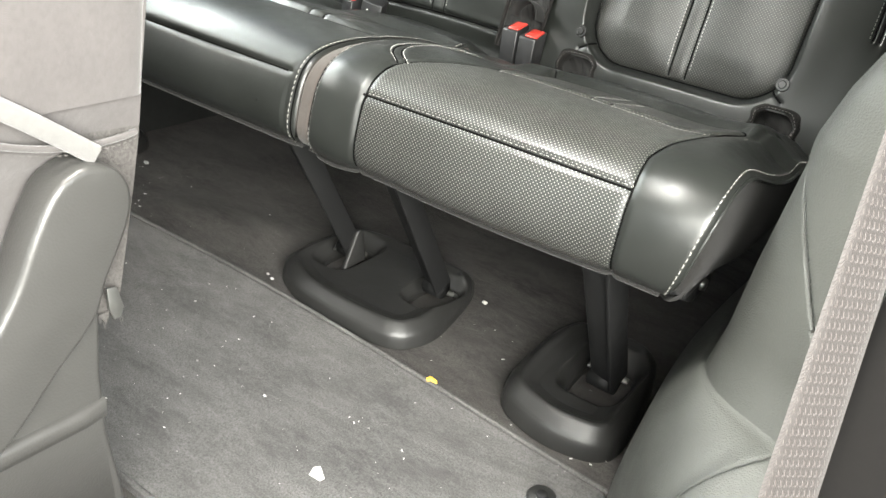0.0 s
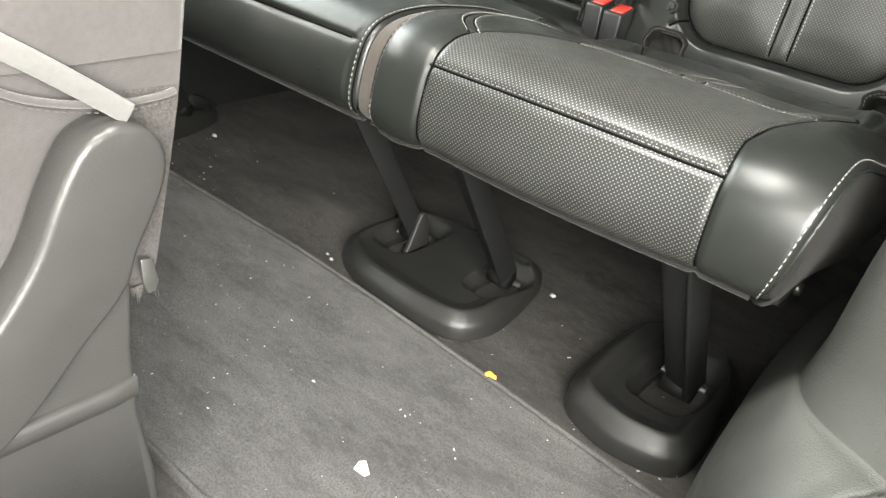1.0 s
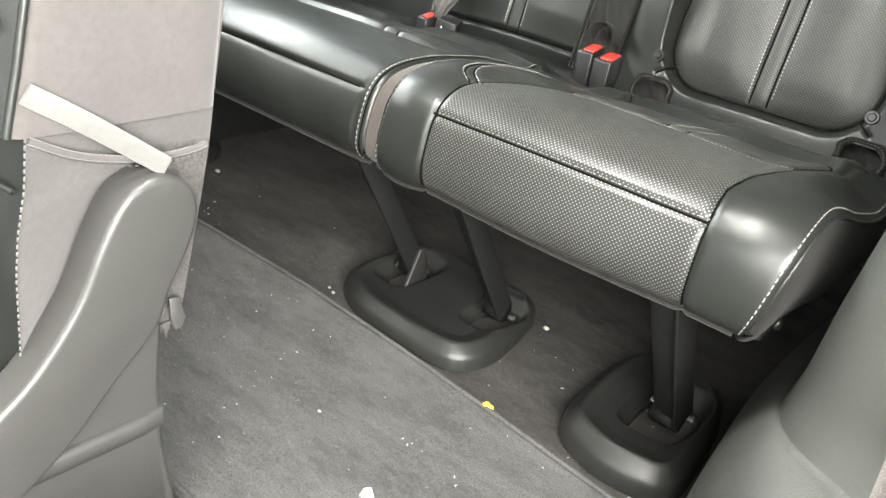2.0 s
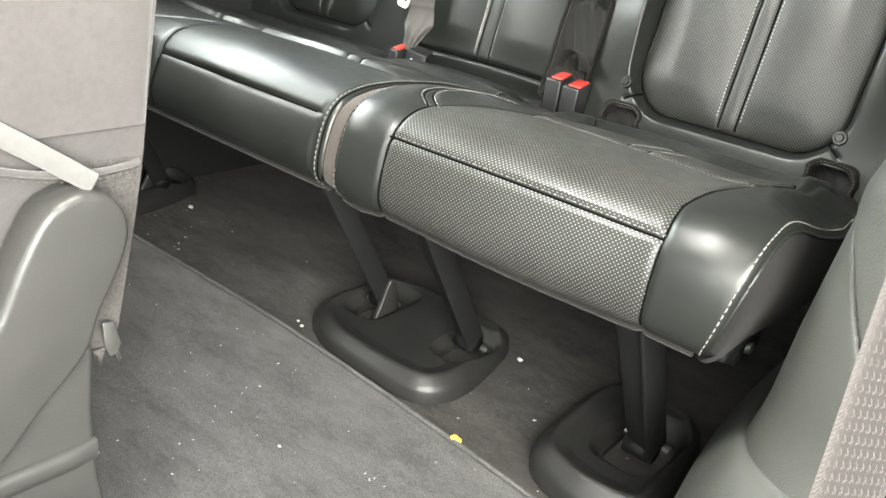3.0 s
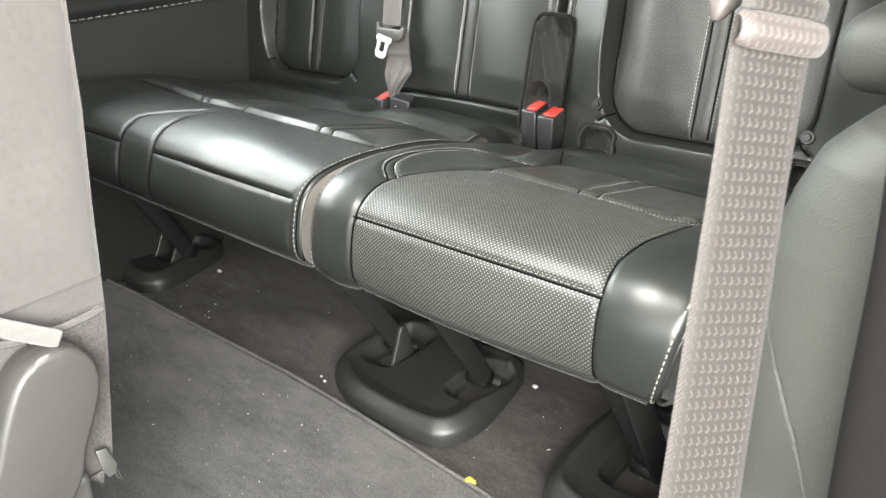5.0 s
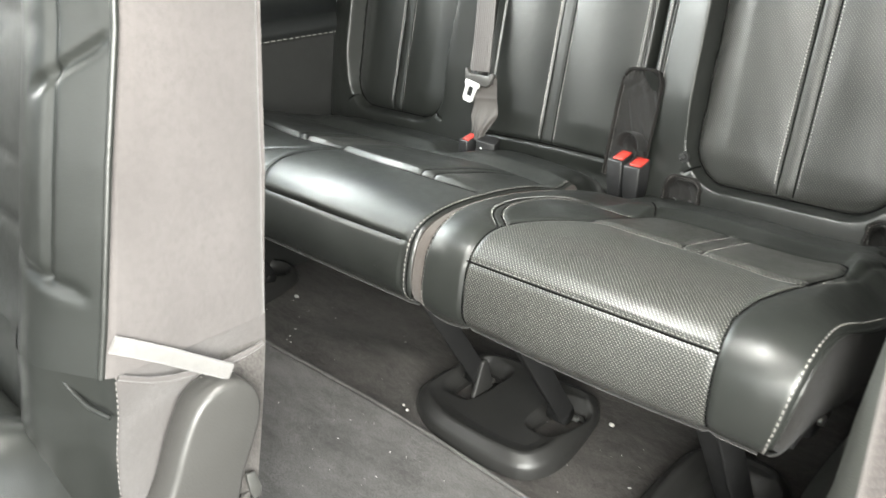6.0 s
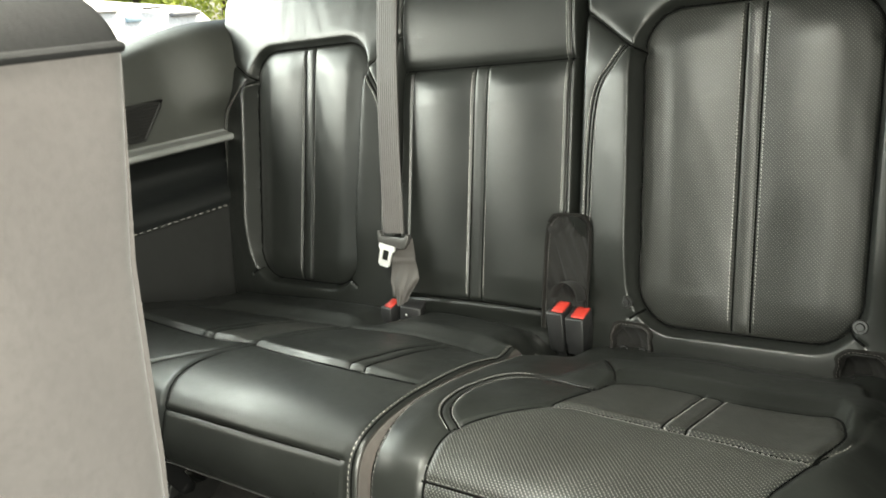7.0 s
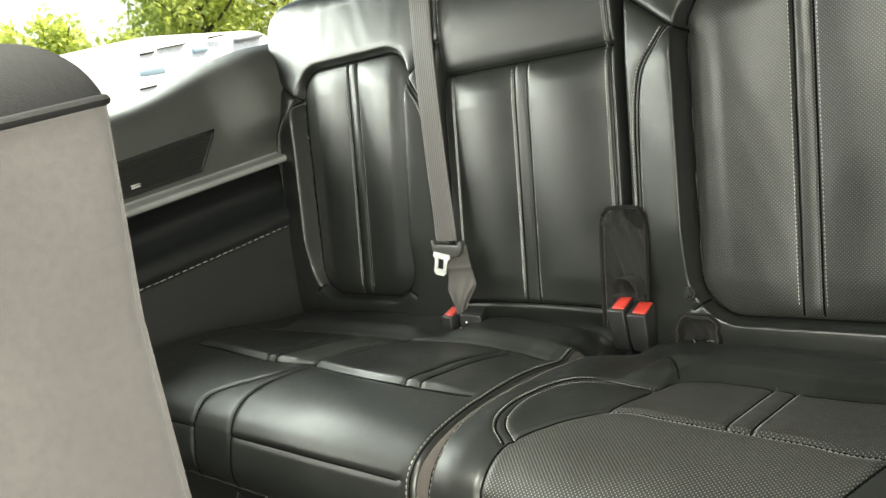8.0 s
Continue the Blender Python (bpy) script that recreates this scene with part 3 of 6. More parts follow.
    fine = [(on_grid(k, x, S, P) + 0.0004 * on_grid(k, x, S, N), on_grid(k, x, S, N)) for k in (q[0] + [-0.0035, 0], q[1] + [0.0030, 0], q[4] + [0.004, 0], q[5] + [0.004, 0], q[6] + [0, -0.004])]
    stitches("insert_stitching", fine, DARK_THREAD, body, 0.0034, 0.0020, 0.0010, "charcoal seam stitching")
    stitches("front_stitching", [(P[r0, cols], N[r0, cols])], DARK_THREAD, body, 0.003, 0.004, 0.0008, "charcoal seam stitching")
    return body


def far_cushion(parent):
    x0, x1 = -1.205, -0.4205
    w, s, prof, nrm = cushion_grid(x0, x1)
    y, z = prof[:, 0][:, None], prof[:, 1][:, None]
    x = x0 + (x1 - x0) * w[None] + np.zeros_like(y)
    S, Y, Zp = (np.broadcast_to(a, x.shape) for a in (s[:, None], y, z))
    s_front = s[np.argmin(np.hypot(prof[:, 0], prof[:, 1] - 0.394))]
    front = s[np.argmin(np.abs(prof[:, 0] + 0.016))]
    is_top = S > s_front
    yt = np.where(is_top, Y, np.minimum(Y, 0.0))
    d = np.zeros_like(x)
    for dist, r in ((x - x0, 0.05), (x1 - x, 0.005)):
        k = np.clip(1 - dist / r, 0, 1)
        d -= r * 0.8 * (1 - np.sqrt(np.clip(1 - k * k, 0, 1)))
    d += 0.005 * gauss(x + 0.60, 0.11) * is_top + 0.004 * gauss(x + 1.0, 0.12) * is_top
    d += is_top * 0.012 * (1 - sstep(-1.14, -0.90, x)) * (1 - 0.6 * sstep(0.2, 0.4, yt))
    mid = (x > -0.776) & (x < -0.44)
    far = x < -0.868
    d -= 0.0030 * gauss(S - s_front, 0.0035) * (mid | far)
    d += 0.0010 * gauss(S - s_front - 0.008, 0.006) * (mid | far)
    d += 0.003 * gauss(S - s_front + 0.04, 0.03) * (mid | far)
    split_a = smooth_line([(-0.772, -0.010), (-0.777, 0.006), (-0.790, 0.033), (-0.798, 0.072), (-0.793, 0.117), (-0.776, 0.165), (-0.762, 0.22), (-0.750, 0.30), (-0.742, 0.345)], 60)
    split_b = smooth_line([(-0.868, -0.010), (-0.869, 0.008), (-0.876, 0.041), (-0.859, 0.068), (-0.829, 0.102), (-0.807, 0.130), (-0.789, 0.177), (-0.777, 0.22), (-0.768, 0.30), (-0.762, 0.345)], 60)
    yc = np.where(x > -0.775, np.interp(x, [-0.775, -0.724, -0.655, -0.598, -0.55, -0.49, -0.44], [0.170, 0.161, 0.149, 0.143, 0.143, 0.146, 0.149]), np.interp(x, [-1.1, -0.88, -0.824, -0.789], [0.163, 0.164, 0.168, 0.178]))
    yr = np.interp(x, [-1.10, -1.05, -0.99, -0.90, -0.78, -0.62, -0.50, -0.45], [0.28, 0.295, 0.316, 0.345, 0.352, 0.352, 0.335, 0.318])
    pan = sstep(-0.785, -0.765, x) * (1 - sstep(-0.50, -0.445, x)) + sstep(-1.09, -1.06, x) * (1 - sstep(-0.835, -0.80, x))
    d += is_top * 0.0055 * (sstep(0.0, 0.008, yt - yc) - sstep(0.008, 0.075, yt - yc)) * pan
    flutes = [[(-0.557, 0.146), (-0.556, 0.22), (-0.538, 0.325)], [(-0.531, 0.147), (-0.531, 0.22), (-0.518, 0.322)], [(-0.894, 0.166), (-0.886, 0.24), (-0.866, 0.335)], [(-0.872, 0.166), (-0.866, 0.24), (-0.848, 0.335)]]
    cross_a = [(v, np.interp(v, x[200], yc[200])) for v in np.linspace(-0.765, -0.445, 40)]
    cross_b = [(v, np.interp(v, x[200], yc[200])) for v in np.linspace(-1.09, -0.795, 40)]
    rear_a = [(v, np.interp(v, x[200], yr[200])) for v in np.linspace(-1.09, -0.762, 40)]
    rear_b = [(v, np.interp(v, x[200], yr[200])) for v in np.linspace(-0.742, -0.452, 40)]
    top_seams = [split_a, split_b, *flutes, cross_a, cross_b, rear_a, rear_b]
    for line in top_seams:
        d -= (S > front) * 0.0028 * gauss(seg_dist(x, yt, [tuple(p) for p in line]), 0.0045)
    d += is_top * 0.014 * sstep(0.0, 0.045, yt - yr) * (1 - sstep(0.11, 0.17, yt - yr)) * sstep(-1.06, -1.03, x)
    d += is_top * 0.003 * np.sin(np.pi * np.clip((yt - yc) / (yr - yc), 0, 1)) * sstep(-1.08, -1.04, x)
    d -= 0.0020 * gauss(x - x1 + 0.007, 0.003)
    # hollow round the middle buckle
    d -= is_top * 0.022 * gauss(x + 0.725, 0.036) * sstep(0.36, 0.41, yt)
    d -= is_top * 0.040 * gauss(x + 0.415, 0.034) * sstep(0.345, 0.41, yt)
    P = np.stack([x, Y + nrm[:, :1] * d, Zp + nrm[:, 1:] * d], -1)
    N = normals(P)
    if N[200, 60, 2] < 0:
        N = -N
    uv = np.stack([x, S], -1)
    c = lambda a: 0.25 * (a[:-1, :-1] + a[1:, :-1] + a[:-1, 1:] + a[1:, 1:])
    cx, cS, cy = c(x), c(S), c(yt)
    fr = (cS < s_front) & (cS > front - 0.03) & (cx > -0.774) & (cx < x1 - 0.007)
    rear = (cS > s_front) & (cy > c(yc)) & (cy < c(yr)) & (cx > -0.866) & (cx < np.interp(cy, [0.17, 0.22, 0.30], [-0.80, -0.785, -0.772]))
    rest = ~(fr | rear)
    body = sheet("cushion", P, rest, LEATHER, parent, "smooth black leather two-place seat cushion", uv)
    sheet("front_panel", P, fr, LEATHER, body, "smooth black leather front panel", uv)
    sheet("outer_insert", P, rear, PERF_SHADED, body, "perforated black leather insert", uv)
    rb = int(np.argmin(np.hypot(prof[:, 0] + 0.004, prof[:, 1] - 0.311)))
    e = P[rb:, -1]
    k = np.linspace(0, 1, 14)[:, None, None]
    side = np.broadcast_to(e[None], (14, *e.shape)).copy()
    side[..., 2] = e[None, :, 2] * (1 - k[..., 0]) + np.minimum(e[None, :, 2], 0.320) * k[..., 0]
    sheet("side_panel", side, np.ones((13, len(e) - 1), bool), BROWN_CLOTH, body, "taupe cloth side gusset")
    rows = np.arange(70, 300)
    j = int(np.argmin(np.abs(x[0] - (x1 - 0.0105))))
    stitches("stitching", [(P[rows, j], N[rows, j])], THREAD, body, 0.0042, 0.0027, 0.0011)
    y2s = lambda yy: np.interp(yy, prof[150:, 0], s[150:])
    q = [np.array([(a, y2s(bb)) for a, bb in smooth_line([tuple(p) for p in line], 60)]) for line in top_seams]
    for xe in (-0.772, -0.868):
        q.append(np.column_stack([np.full(40, xe), np.linspace(front - 0.02, y2s(0.0), 40)]))
    q += [np.column_stack([np.linspace(a, bb, 80), np.full(80, s_front)]) for a, bb in ((-0.774, -0.447), (-1.19, -0.868))]
    run_s = np.linspace(front - 0.03, y2s(0.36), 120)
    q.append(np.column_stack([np.full(120, x1 - 0.006), run_s]))
    cords("seam", [on_grid(k, x, S, P) for k in q], 0.0014, SEAM_SHADE, body)
    under_row = P[int(np.argmin(np.hypot(prof[:, 0] - 0.004, prof[:, 1] - 0.307)))]
    tube("bottom_binding", under_row + [0, -0.001, -0.002], 0.0030, EDGE_CLOTH, body, "grey cloth edge binding")
    return body


UPD, OUT = np.array([0, 0.2516, 0.9678]), np.array([0, -0.9678, 0.2516])


def on_back(x, zz, lift=0.0):
    """A place on the seatbacks' plane at height zz, lifted off it by lift."""
    sv = (zz - 0.390) / 0.9678
    return np.array([x, 0.488, 0.390]) + UPD * sv + OUT * lift


def panel_sdf(x, zz, xc, hw_bot, hw_top, zb, zt, r):
    hw = hw_bot + (hw_top - hw_bot) * np.clip((zz - zb) / (zt - zb), 0, 1)
    qx = np.abs(x - xc) - hw + r
    qz = np.abs(zz - 0.5 * (zb + zt)) - 0.5 * (zt - zb) + r
    return np.hypot(np.maximum(qx, 0), np.maximum(qz, 0)) + np.minimum(np.maximum(qx, qz), 0) - r


def back_grid(xl, xr, z0, z1, corner_l, corner_r, dx=0.0023, taper=0.0):
    nv, nu = int((z1 - z0) / dx), int((xr - xl) / dx)
    q = np.linspace(-1, 1, nu)
    q = np.sign(q) * (1 - (1 - np.abs(q)) ** 1.35)
    v = np.linspace(0, 1, nv)
    v = 1 - (1 - v) ** 1.25
    zz = (z0 + (z1 - z0) * v)[:, None] + 0 * q[None]
    cut = lambda c: c * (1 - np.sqrt(np.clip(1 - np.clip((zz - (z1 - c)) / c, 0, 1) ** 2, 0, 1))) if c else 0 * zz
    a, b = xl + cut(corner_l) + taper * np.interp(zz, [0.33, 0.5, 0.68], [1.0, 0.6, 0.0]), xr - cut(corner_r)
    x = a + (b - a) * (q[None] + 1) / 2
    return x, zz, x - a, b - x


def back_points(x, zz, d):
    sv = (zz - 0.390) / 0.9678
    base = np.stack([x, 0.488 + 0 * x, 0.390 + 0 * x], -1)
    return base + sv[..., None] * UPD + d[..., None] * OUT


def rolled(dl, dr, dt, db, r, depth):
    out = 0
    for dist, rr in ((dl, r), (dr, r), (dt, 0.05), (db, 0.03)):
        k = np.clip(1 - dist / rr, 0, 1)
        out = out + depth * (1 - np.sqrt(np.clip(1 - k * k, 0, 1)))
    return -np.minimum(out, depth)


def outer_back(parent, xl, xr, xc, near, pockets=()):
    """A contoured seatback with a round-cornered centre panel, side wings and shoulder seams."""
    z0, z1 = 0.312, 1.000
    x, zz, dl, dr = back_grid(xl, xr, z0, z1, 0.08, 0.08, 0.0015 if near else 0.0019, 0.0 if near else 0.045)
    hb, ht, hj = (0.151, 0.159, 0.190) if near else (0.138, 0.159, 0.174)
    zb, zt = (0.388, 0.838) if near else (0.392, 0.842)
    pan = panel_sdf(x, zz, xc, hb, ht, zb, zt, 0.062)
    d = rolled(dl, dr, z1 - zz, zz - z0, 0.018, 0.050)
    crest = sstep(-0.001, 0.011, pan) * np.clip(1 - (pan - 0.011) / 0.095, 0, 1)
    d += 0.030 * crest * (0.45 + 0.55 * sstep(0.40, 0.52, zz)) * (1 - 0.75 * sstep(0.74, 0.84, zz))
    hw_here = hb + (ht - hb) * np.clip((zz - zb) / (zt - zb), 0, 1)
    flute = np.clip((np.abs(x - xc) - 0.012) / (hw_here - 0.012), 0, 1)
    d += 0.009 * np.sin(np.pi * flute) ** 0.8 * sstep(0.0, 0.055, -pan) - 0.004 * (pan < 0)
    d -= 0.0050 * gauss(pan, 0.0030) + 0.004 * gauss(pan, 0.012)
    inside = pan < -0.004
    for off in (-0.0125, 0.0125):
        d -= 0.0030 * gauss(x - xc - off, 0.0022) * inside
    d += 0.0015 * gauss(x - xc, 0.008) * inside
    lines, cord_lines = [], []
    for sgn, edge in ((-1, xl), (1, xr)):
        cx = xc + sgn * (hj - 0.010)
        shoulder = [(xc + sgn * (ht - 0.004), 0.778), (cx, 0.792), (edge + (-sgn) * 0.018, 0.838), (edge, 0.848)]
        sd = seg_dist(x, zz, shoulder)
        d -= 0.005 * gauss(sd, 0.0024) + 0.003 * gauss(sd, 0.008)
        wing = [tuple(q) for q in smooth_line([(cx + sgn * 0.002, 0.788), (cx + sgn * 0.018, 0.766), (edge - sgn * 0.034, 0.725), (edge - sgn * 0.024, 0.65), (edge - sgn * 0.022, 0.50)], 30)]
        wd = seg_dist(x, zz, wing)
        d -= 0.0040 * gauss(wd, 0.0020) + 0.002 * gauss(wd, 0.009)
        w2 = seg_dist(x, zz, [(px - sgn * 0.0075, pz) for px, pz in wing])
        d -= 0.0030 * gauss(w2, 0.0018)
        lines += [[(px - sgn * 0.0115, pz) for px, pz in wing], [(px + sgn * 0.0040, pz) for px, pz in wing]]
        cord_lines += [shoulder[:3], wing, [(px - sgn * 0.0075, pz) for px, pz in wing]]
        low = [(xc + sgn * (hb - 0.012), 0.410), (xc + sgn * (hb - 0.001), 0.402), (xc + sgn * (hb + 0.006), 0.397)]
        d -= 0.003 * gauss(seg_dist(x, zz, low), 0.0035)
        cord_lines.append(low)
    d += 0.0003 * np.sin(zz * 41 + 3 * np.sin(x * 33)) * np.sin(x * 57 + zz * 19)
    P = back_points(x, zz, d)
    N = normals(P)
    if (N @ OUT).mean() < 0:
        N = -N
    uv = np.stack([x, zz], -1)
    c = lambda a: 0.25 * (a[:-1, :-1] + a[1:, :-1] + a[:-1, 1:] + a[1:, 1:])
    cp, cz = c(pan), c(zz)
    inner = cp < 0
    cxx = c(x)
    hole = np.zeros_like(inner)
    for sx in pockets:
        hole |= (np.abs((cxx - sx) / 0.027) ** 5 + np.abs((cz - 0.357) / 0.028) ** 5) < 1
    body = sheet("backrest", P, ~inner & ~hole, LEATHER_BACK, parent, "smooth black leather seatback frame with side wings", uv)
    sheet("centre_panel", P, inner, PERF_FINE if near else LEATHER_BACK, body, "finely perforated black leather centre panel with stitched flutes" if near else "smooth black leather centre panel with stitched flutes", uv)

    def run(pts):
        q = smooth_line(pts, 80)
        return on_grid(q, x, zz, P), on_grid(q, x, zz, N)

    seams = []
    th = np.linspace(0, 2 * np.pi, 241)
    ray = np.stack([np.cos(th), np.sin(th)], 1)
    near_r, far_r = np.zeros(241), np.full(241, 0.6)
    zmid = 0.5 * (zb + zt)
    for _ in range(30):
        m_r = 0.5 * (near_r + far_r)
        out = panel_sdf(xc + ray[:, 0] * m_r, zmid + ray[:, 1] * m_r, xc, hb, ht, zb, zt, 0.062) > 0
        near_r, far_r = np.where(out, near_r, m_r), np.where(out, m_r, far_r)
    seams.append(np.column_stack([xc + ray[:, 0] * near_r, zmid + ray[:, 1] * near_r]))
    seams += [smooth_line([(xc + o, zb + 0.006), (xc + o, 0.6), (xc + o, zt - 0.006)], 60) for o in (-0.0125, 0.0125)]
    seams += [smooth_line(l, 50) for l in cord_lines]
    cords("seam", [on_grid(k, x, zz, P) + 0.0007 * on_grid(k, x, zz, N) for k in seams], 0.0015, SEAM_SHADE, body)
    rows = [run(l) for l in lines]
    rows += [run([(xc + o, zb + 0.02), (xc + o, zb + 0.2), (xc + o, zt - 0.015)]) for o in (-0.0175, 0.0175)]
    stitches("stitching", rows, DARK_THREAD, body, 0.0034, 0.0020, 0.0011, "charcoal seam stitching")
    back = np.ones((2, 2, 3))
    for a, xx in enumerate((xl + 0.01, xr - 0.01)):
        for b, h in enumerate((z0, z1 - 0.01)):
            back[b, a] = on_back(xx, h, -0.09)
    sheet("back_shell", back, np.ones((1, 1), bool), COVER, parent)
    return body


def mid_back(parent):
    xl, xr, z0, z1 = -0.742, -0.3985, 0.312, 1.000
    x, zz, dl, dr = back_grid(xl, xr, z0, z1, 0.0, 0.05)
    d = rolled(dl * 3, dr, z1 - zz, zz - z0, 0.008, 0.040)
    d -= 0.004
    inb = (zz > 0.392) & (zz < 0.779)
    d -= 0.006 * gauss(zz - 0.779, 0.0026) + 0.004 * gauss(zz - 0.779, 0.012)
    fl = np.where(x < -0.576, (-0.588 - x) / (-0.588 - xl - 0.022), (x + 0.5645) / (xr - 0.013 + 0.5645))
    d += 0.009 * np.sin(np.pi * np.clip(fl, 0, 1)) ** 0.8 * inb * sstep(0.0, 0.05, zz - 0.393) * sstep(0.0, 0.04, 0.779 - zz)
    d -= 0.006 * gauss(zz - 0.393 + 0.006 * ((x + 0.57) / 0.15) ** 2, 0.004)
    d -= 0.012 * sstep(0.0, 0.035, 0.390 - zz)
    d += 0.012 * gauss(zz - 0.87, 0.09)
    d += 0.006 * np.clip((0.779 - zz) / 0.06, 0, 1) * inb
    d -= 0.005 * gauss(x - xr + 0.013, 0.0022)
    d -= 0.005 * gauss(x - xl - 0.022, 0.0022) * inb
    for off in (-0.0125, 0.0125):
        d -= 0.0030 * gauss(x + 0.576 - off, 0.0022) * inb
    P = back_points(x, zz, d)
    N = normals(P)
    if (N @ OUT).mean() < 0:
        N = -N
    uv = np.stack([x, zz], -1)
    c = lambda a: 0.25 * (a[:-1, :-1] + a[1:, :-1] + a[:-1, 1:] + a[1:, 1:])
    cz, cx = c(zz), c(x)
    inner = (cz > 0.393) & (cz < 0.779)
    body = sheet("middle_backrest", P, cz >= 0.779, LEATHER_BACK, parent, "smooth black leather middle seatback with a padded top", uv)
    sheet("lower_roll", P, cz <= 0.393, LEATHER_BACK, body, "padded black leather lower roll", uv)
    sheet("centre_panel", P, inner, LEATHER_BACK, body, "smooth black leather centre panel with twin stitched flutes", uv)

    def run(pts):
        q = smooth_line(pts, 80)
        return on_grid(q, x, zz, P), on_grid(q, x, zz, N)

    lines = [[(-0.576 + o, 0.396), (-0.576 + o, 0.6), (-0.576 + o, 0.777)] for o in (-0.0125, 0.0125)]
    lines += [[(xl + 0.004, 0.779), (-0.57, 0.779), (xr - 0.004, 0.779)], [(xr - 0.013, 0.40), (xr - 0.013, 0.7), (xr - 0.013, 0.96)]]
    lines.append([(v, 0.393 - 0.006 * ((v + 0.57) / 0.15) ** 2) for v in np.linspace(xl + 0.01, xr - 0.01, 20)])
    cords("seam", [on_grid(smooth_line(l, 60), x, zz, P) for l in lines], 0.0015, SEAM_SHADE, body)
    rows = [run([(-0.576 + o, 0.405), (-0.576 + o, 0.6), (-0.576 + o, 0.77)]) for o in (-0.0175, 0.0175)]
    rows.append(run([(xr - 0.020, 0.53), (xr - 0.020, 0.7), (xr - 0.020, 0.9)]))
    stitches("stitching", rows, DARK_THREAD, body, 0.0034, 0.0020, 0.0011, "charcoal seam stitching")
    return body


def seat_leg(parent, top, foot, w=0.036, t=0.022):
    top, foot = Vector(top), Vector(foot)
    axis = foot - top
    m = Matrix.Translation((top + foot) / 2) @ axis.to_track_quat("Z", "X").to_matrix().to_4x4()
    bm = box_bm((t, w, axis.length), bevel=0.006)
    for v in bm.verts:
        f = 0.5 + v.co.z / axis.length
        v.co.x *= 1.0 - 0.30 * f
        v.co.y *= 1.0 - 0.25 * f
    bmesh.ops.transform(bm, matrix=m, verts=bm.verts)
    rim = box_bm((t * 1.5, 0.006, axis.length * 0.94), bevel=0.002, m=m @ Matrix.Translation((0, w / 2, 0)))
    leg = part("leg", bm, BLACK_STEEL, parent, "black steel folding leg")
    part("flange", rim, BLACK_STEEL, leg)
    hook = bmesh.new()
    bmesh.ops.create_cone(hook, cap_ends=True, segments=20, radius1=0.016, radius2=0.016, depth=w * 0.9, matrix=Matrix.Translation(foot) @ Euler((0, radians(90), 0)).to_matrix().to_4x4())
    part("hook", hook, BLACK_STEEL, leg)
    return leg


def rivet(parent, x, zz, lift):
    p = on_back(x, zz, lift)
    m = Matrix.Translation(p) @ Vector(OUT).to_track_quat("Z", "Y").to_matrix().to_4x4()
    bm = bmesh.new()
    for r1, r2, h, off in ((0.0095, 0.0085, 0.004, 0.0), (0.006, 0.0045, 0.003, 0.0030)):
        bmesh.ops.create_cone(bm, cap_ends=True, segments=24, radius1=r1, radius2=r2, depth=h, matrix=m @ Matrix.Translation((0, 0, off)))
    return part("rivet", bm, plain_rivet, parent, "dark metal trim rivet", smooth=False)


plain_rivet = plain("dark_rivet_metal", (0.014, 0.014, 0.014), 0.30)


def socket(parent, x, zz):
    """A cloth pocket with a flat stitched rim, open at the foot, round two lower anchors."""

    def ring(hw, top, lift, low=0.328, r=0.018):
        pts = [(-hw, low), (-hw, 0.5 * (low + top) - 0.004), (-hw, top - r)]
        pts += [(-hw + r - r * math.cos(q), top - r + r * math.sin(q)) for q in np.linspace(0.3, 1.57, 6)]
        pts += [(-a, b) for a, b in pts[::-1]]
        q = smooth_line(pts, 70)
        return np.array([on_back(x + a + 0.0012 * math.sin(b * 310 + x * 9), b, lift) for a, b in q])

    rings = np.array([ring(0.0350, 0.3935, 0.004), ring(0.0335, 0.3925, 0.0125), ring(0.0310, 0.3905, 0.0140), ring(0.0275, 0.3870, 0.0125), ring(0.0258, 0.3850, 0.0070), ring(0.0252, 0.3840, -0.006)])
    rim = sheet("anchor_pocket", rings, np.ones((5, 69), bool), FELT, parent, "black felt pocket rim round lower child-seat anchors")
    u, v = np.meshgrid(np.linspace(-1, 1, 40), np.linspace(0, 1, 34))
    fold = 0.004 * np.abs(np.sin(4.2 * u + 5.0 * v + 1.4 * np.sin(6 * v + x * 20))) + 0.003 * np.sin(9 * v + 3 * u)
    back = back_points(x + 0.028 * u, 0.322 + 0.066 * v, -0.008 + fold + 0.004 * u * u)
    sheet("lining", back, np.ones((33, 39), bool), DARK_CLOTH, rim)
    line = ring(0.0292, 0.3888, 0.0142)
    stitches("rim_stitching", [(line, np.tile(OUT, (70, 1)))], DULL_THREAD, rim, 0.0028, 0.0020, 0.0008, "dull grey rim stitching")
    for off in (-0.012, 0.016):
        ang = np.linspace(0, 2 * np.pi, 19)
        loop = [tuple(on_back(x + off + 0.0052 * math.cos(q), 0.349 + 0.0062 * math.sin(q), 0.006)) for q in ang]
        tube("anchor_loop", loop, 0.0016, BUCKLE, rim, "black anchor loop")
    return rim


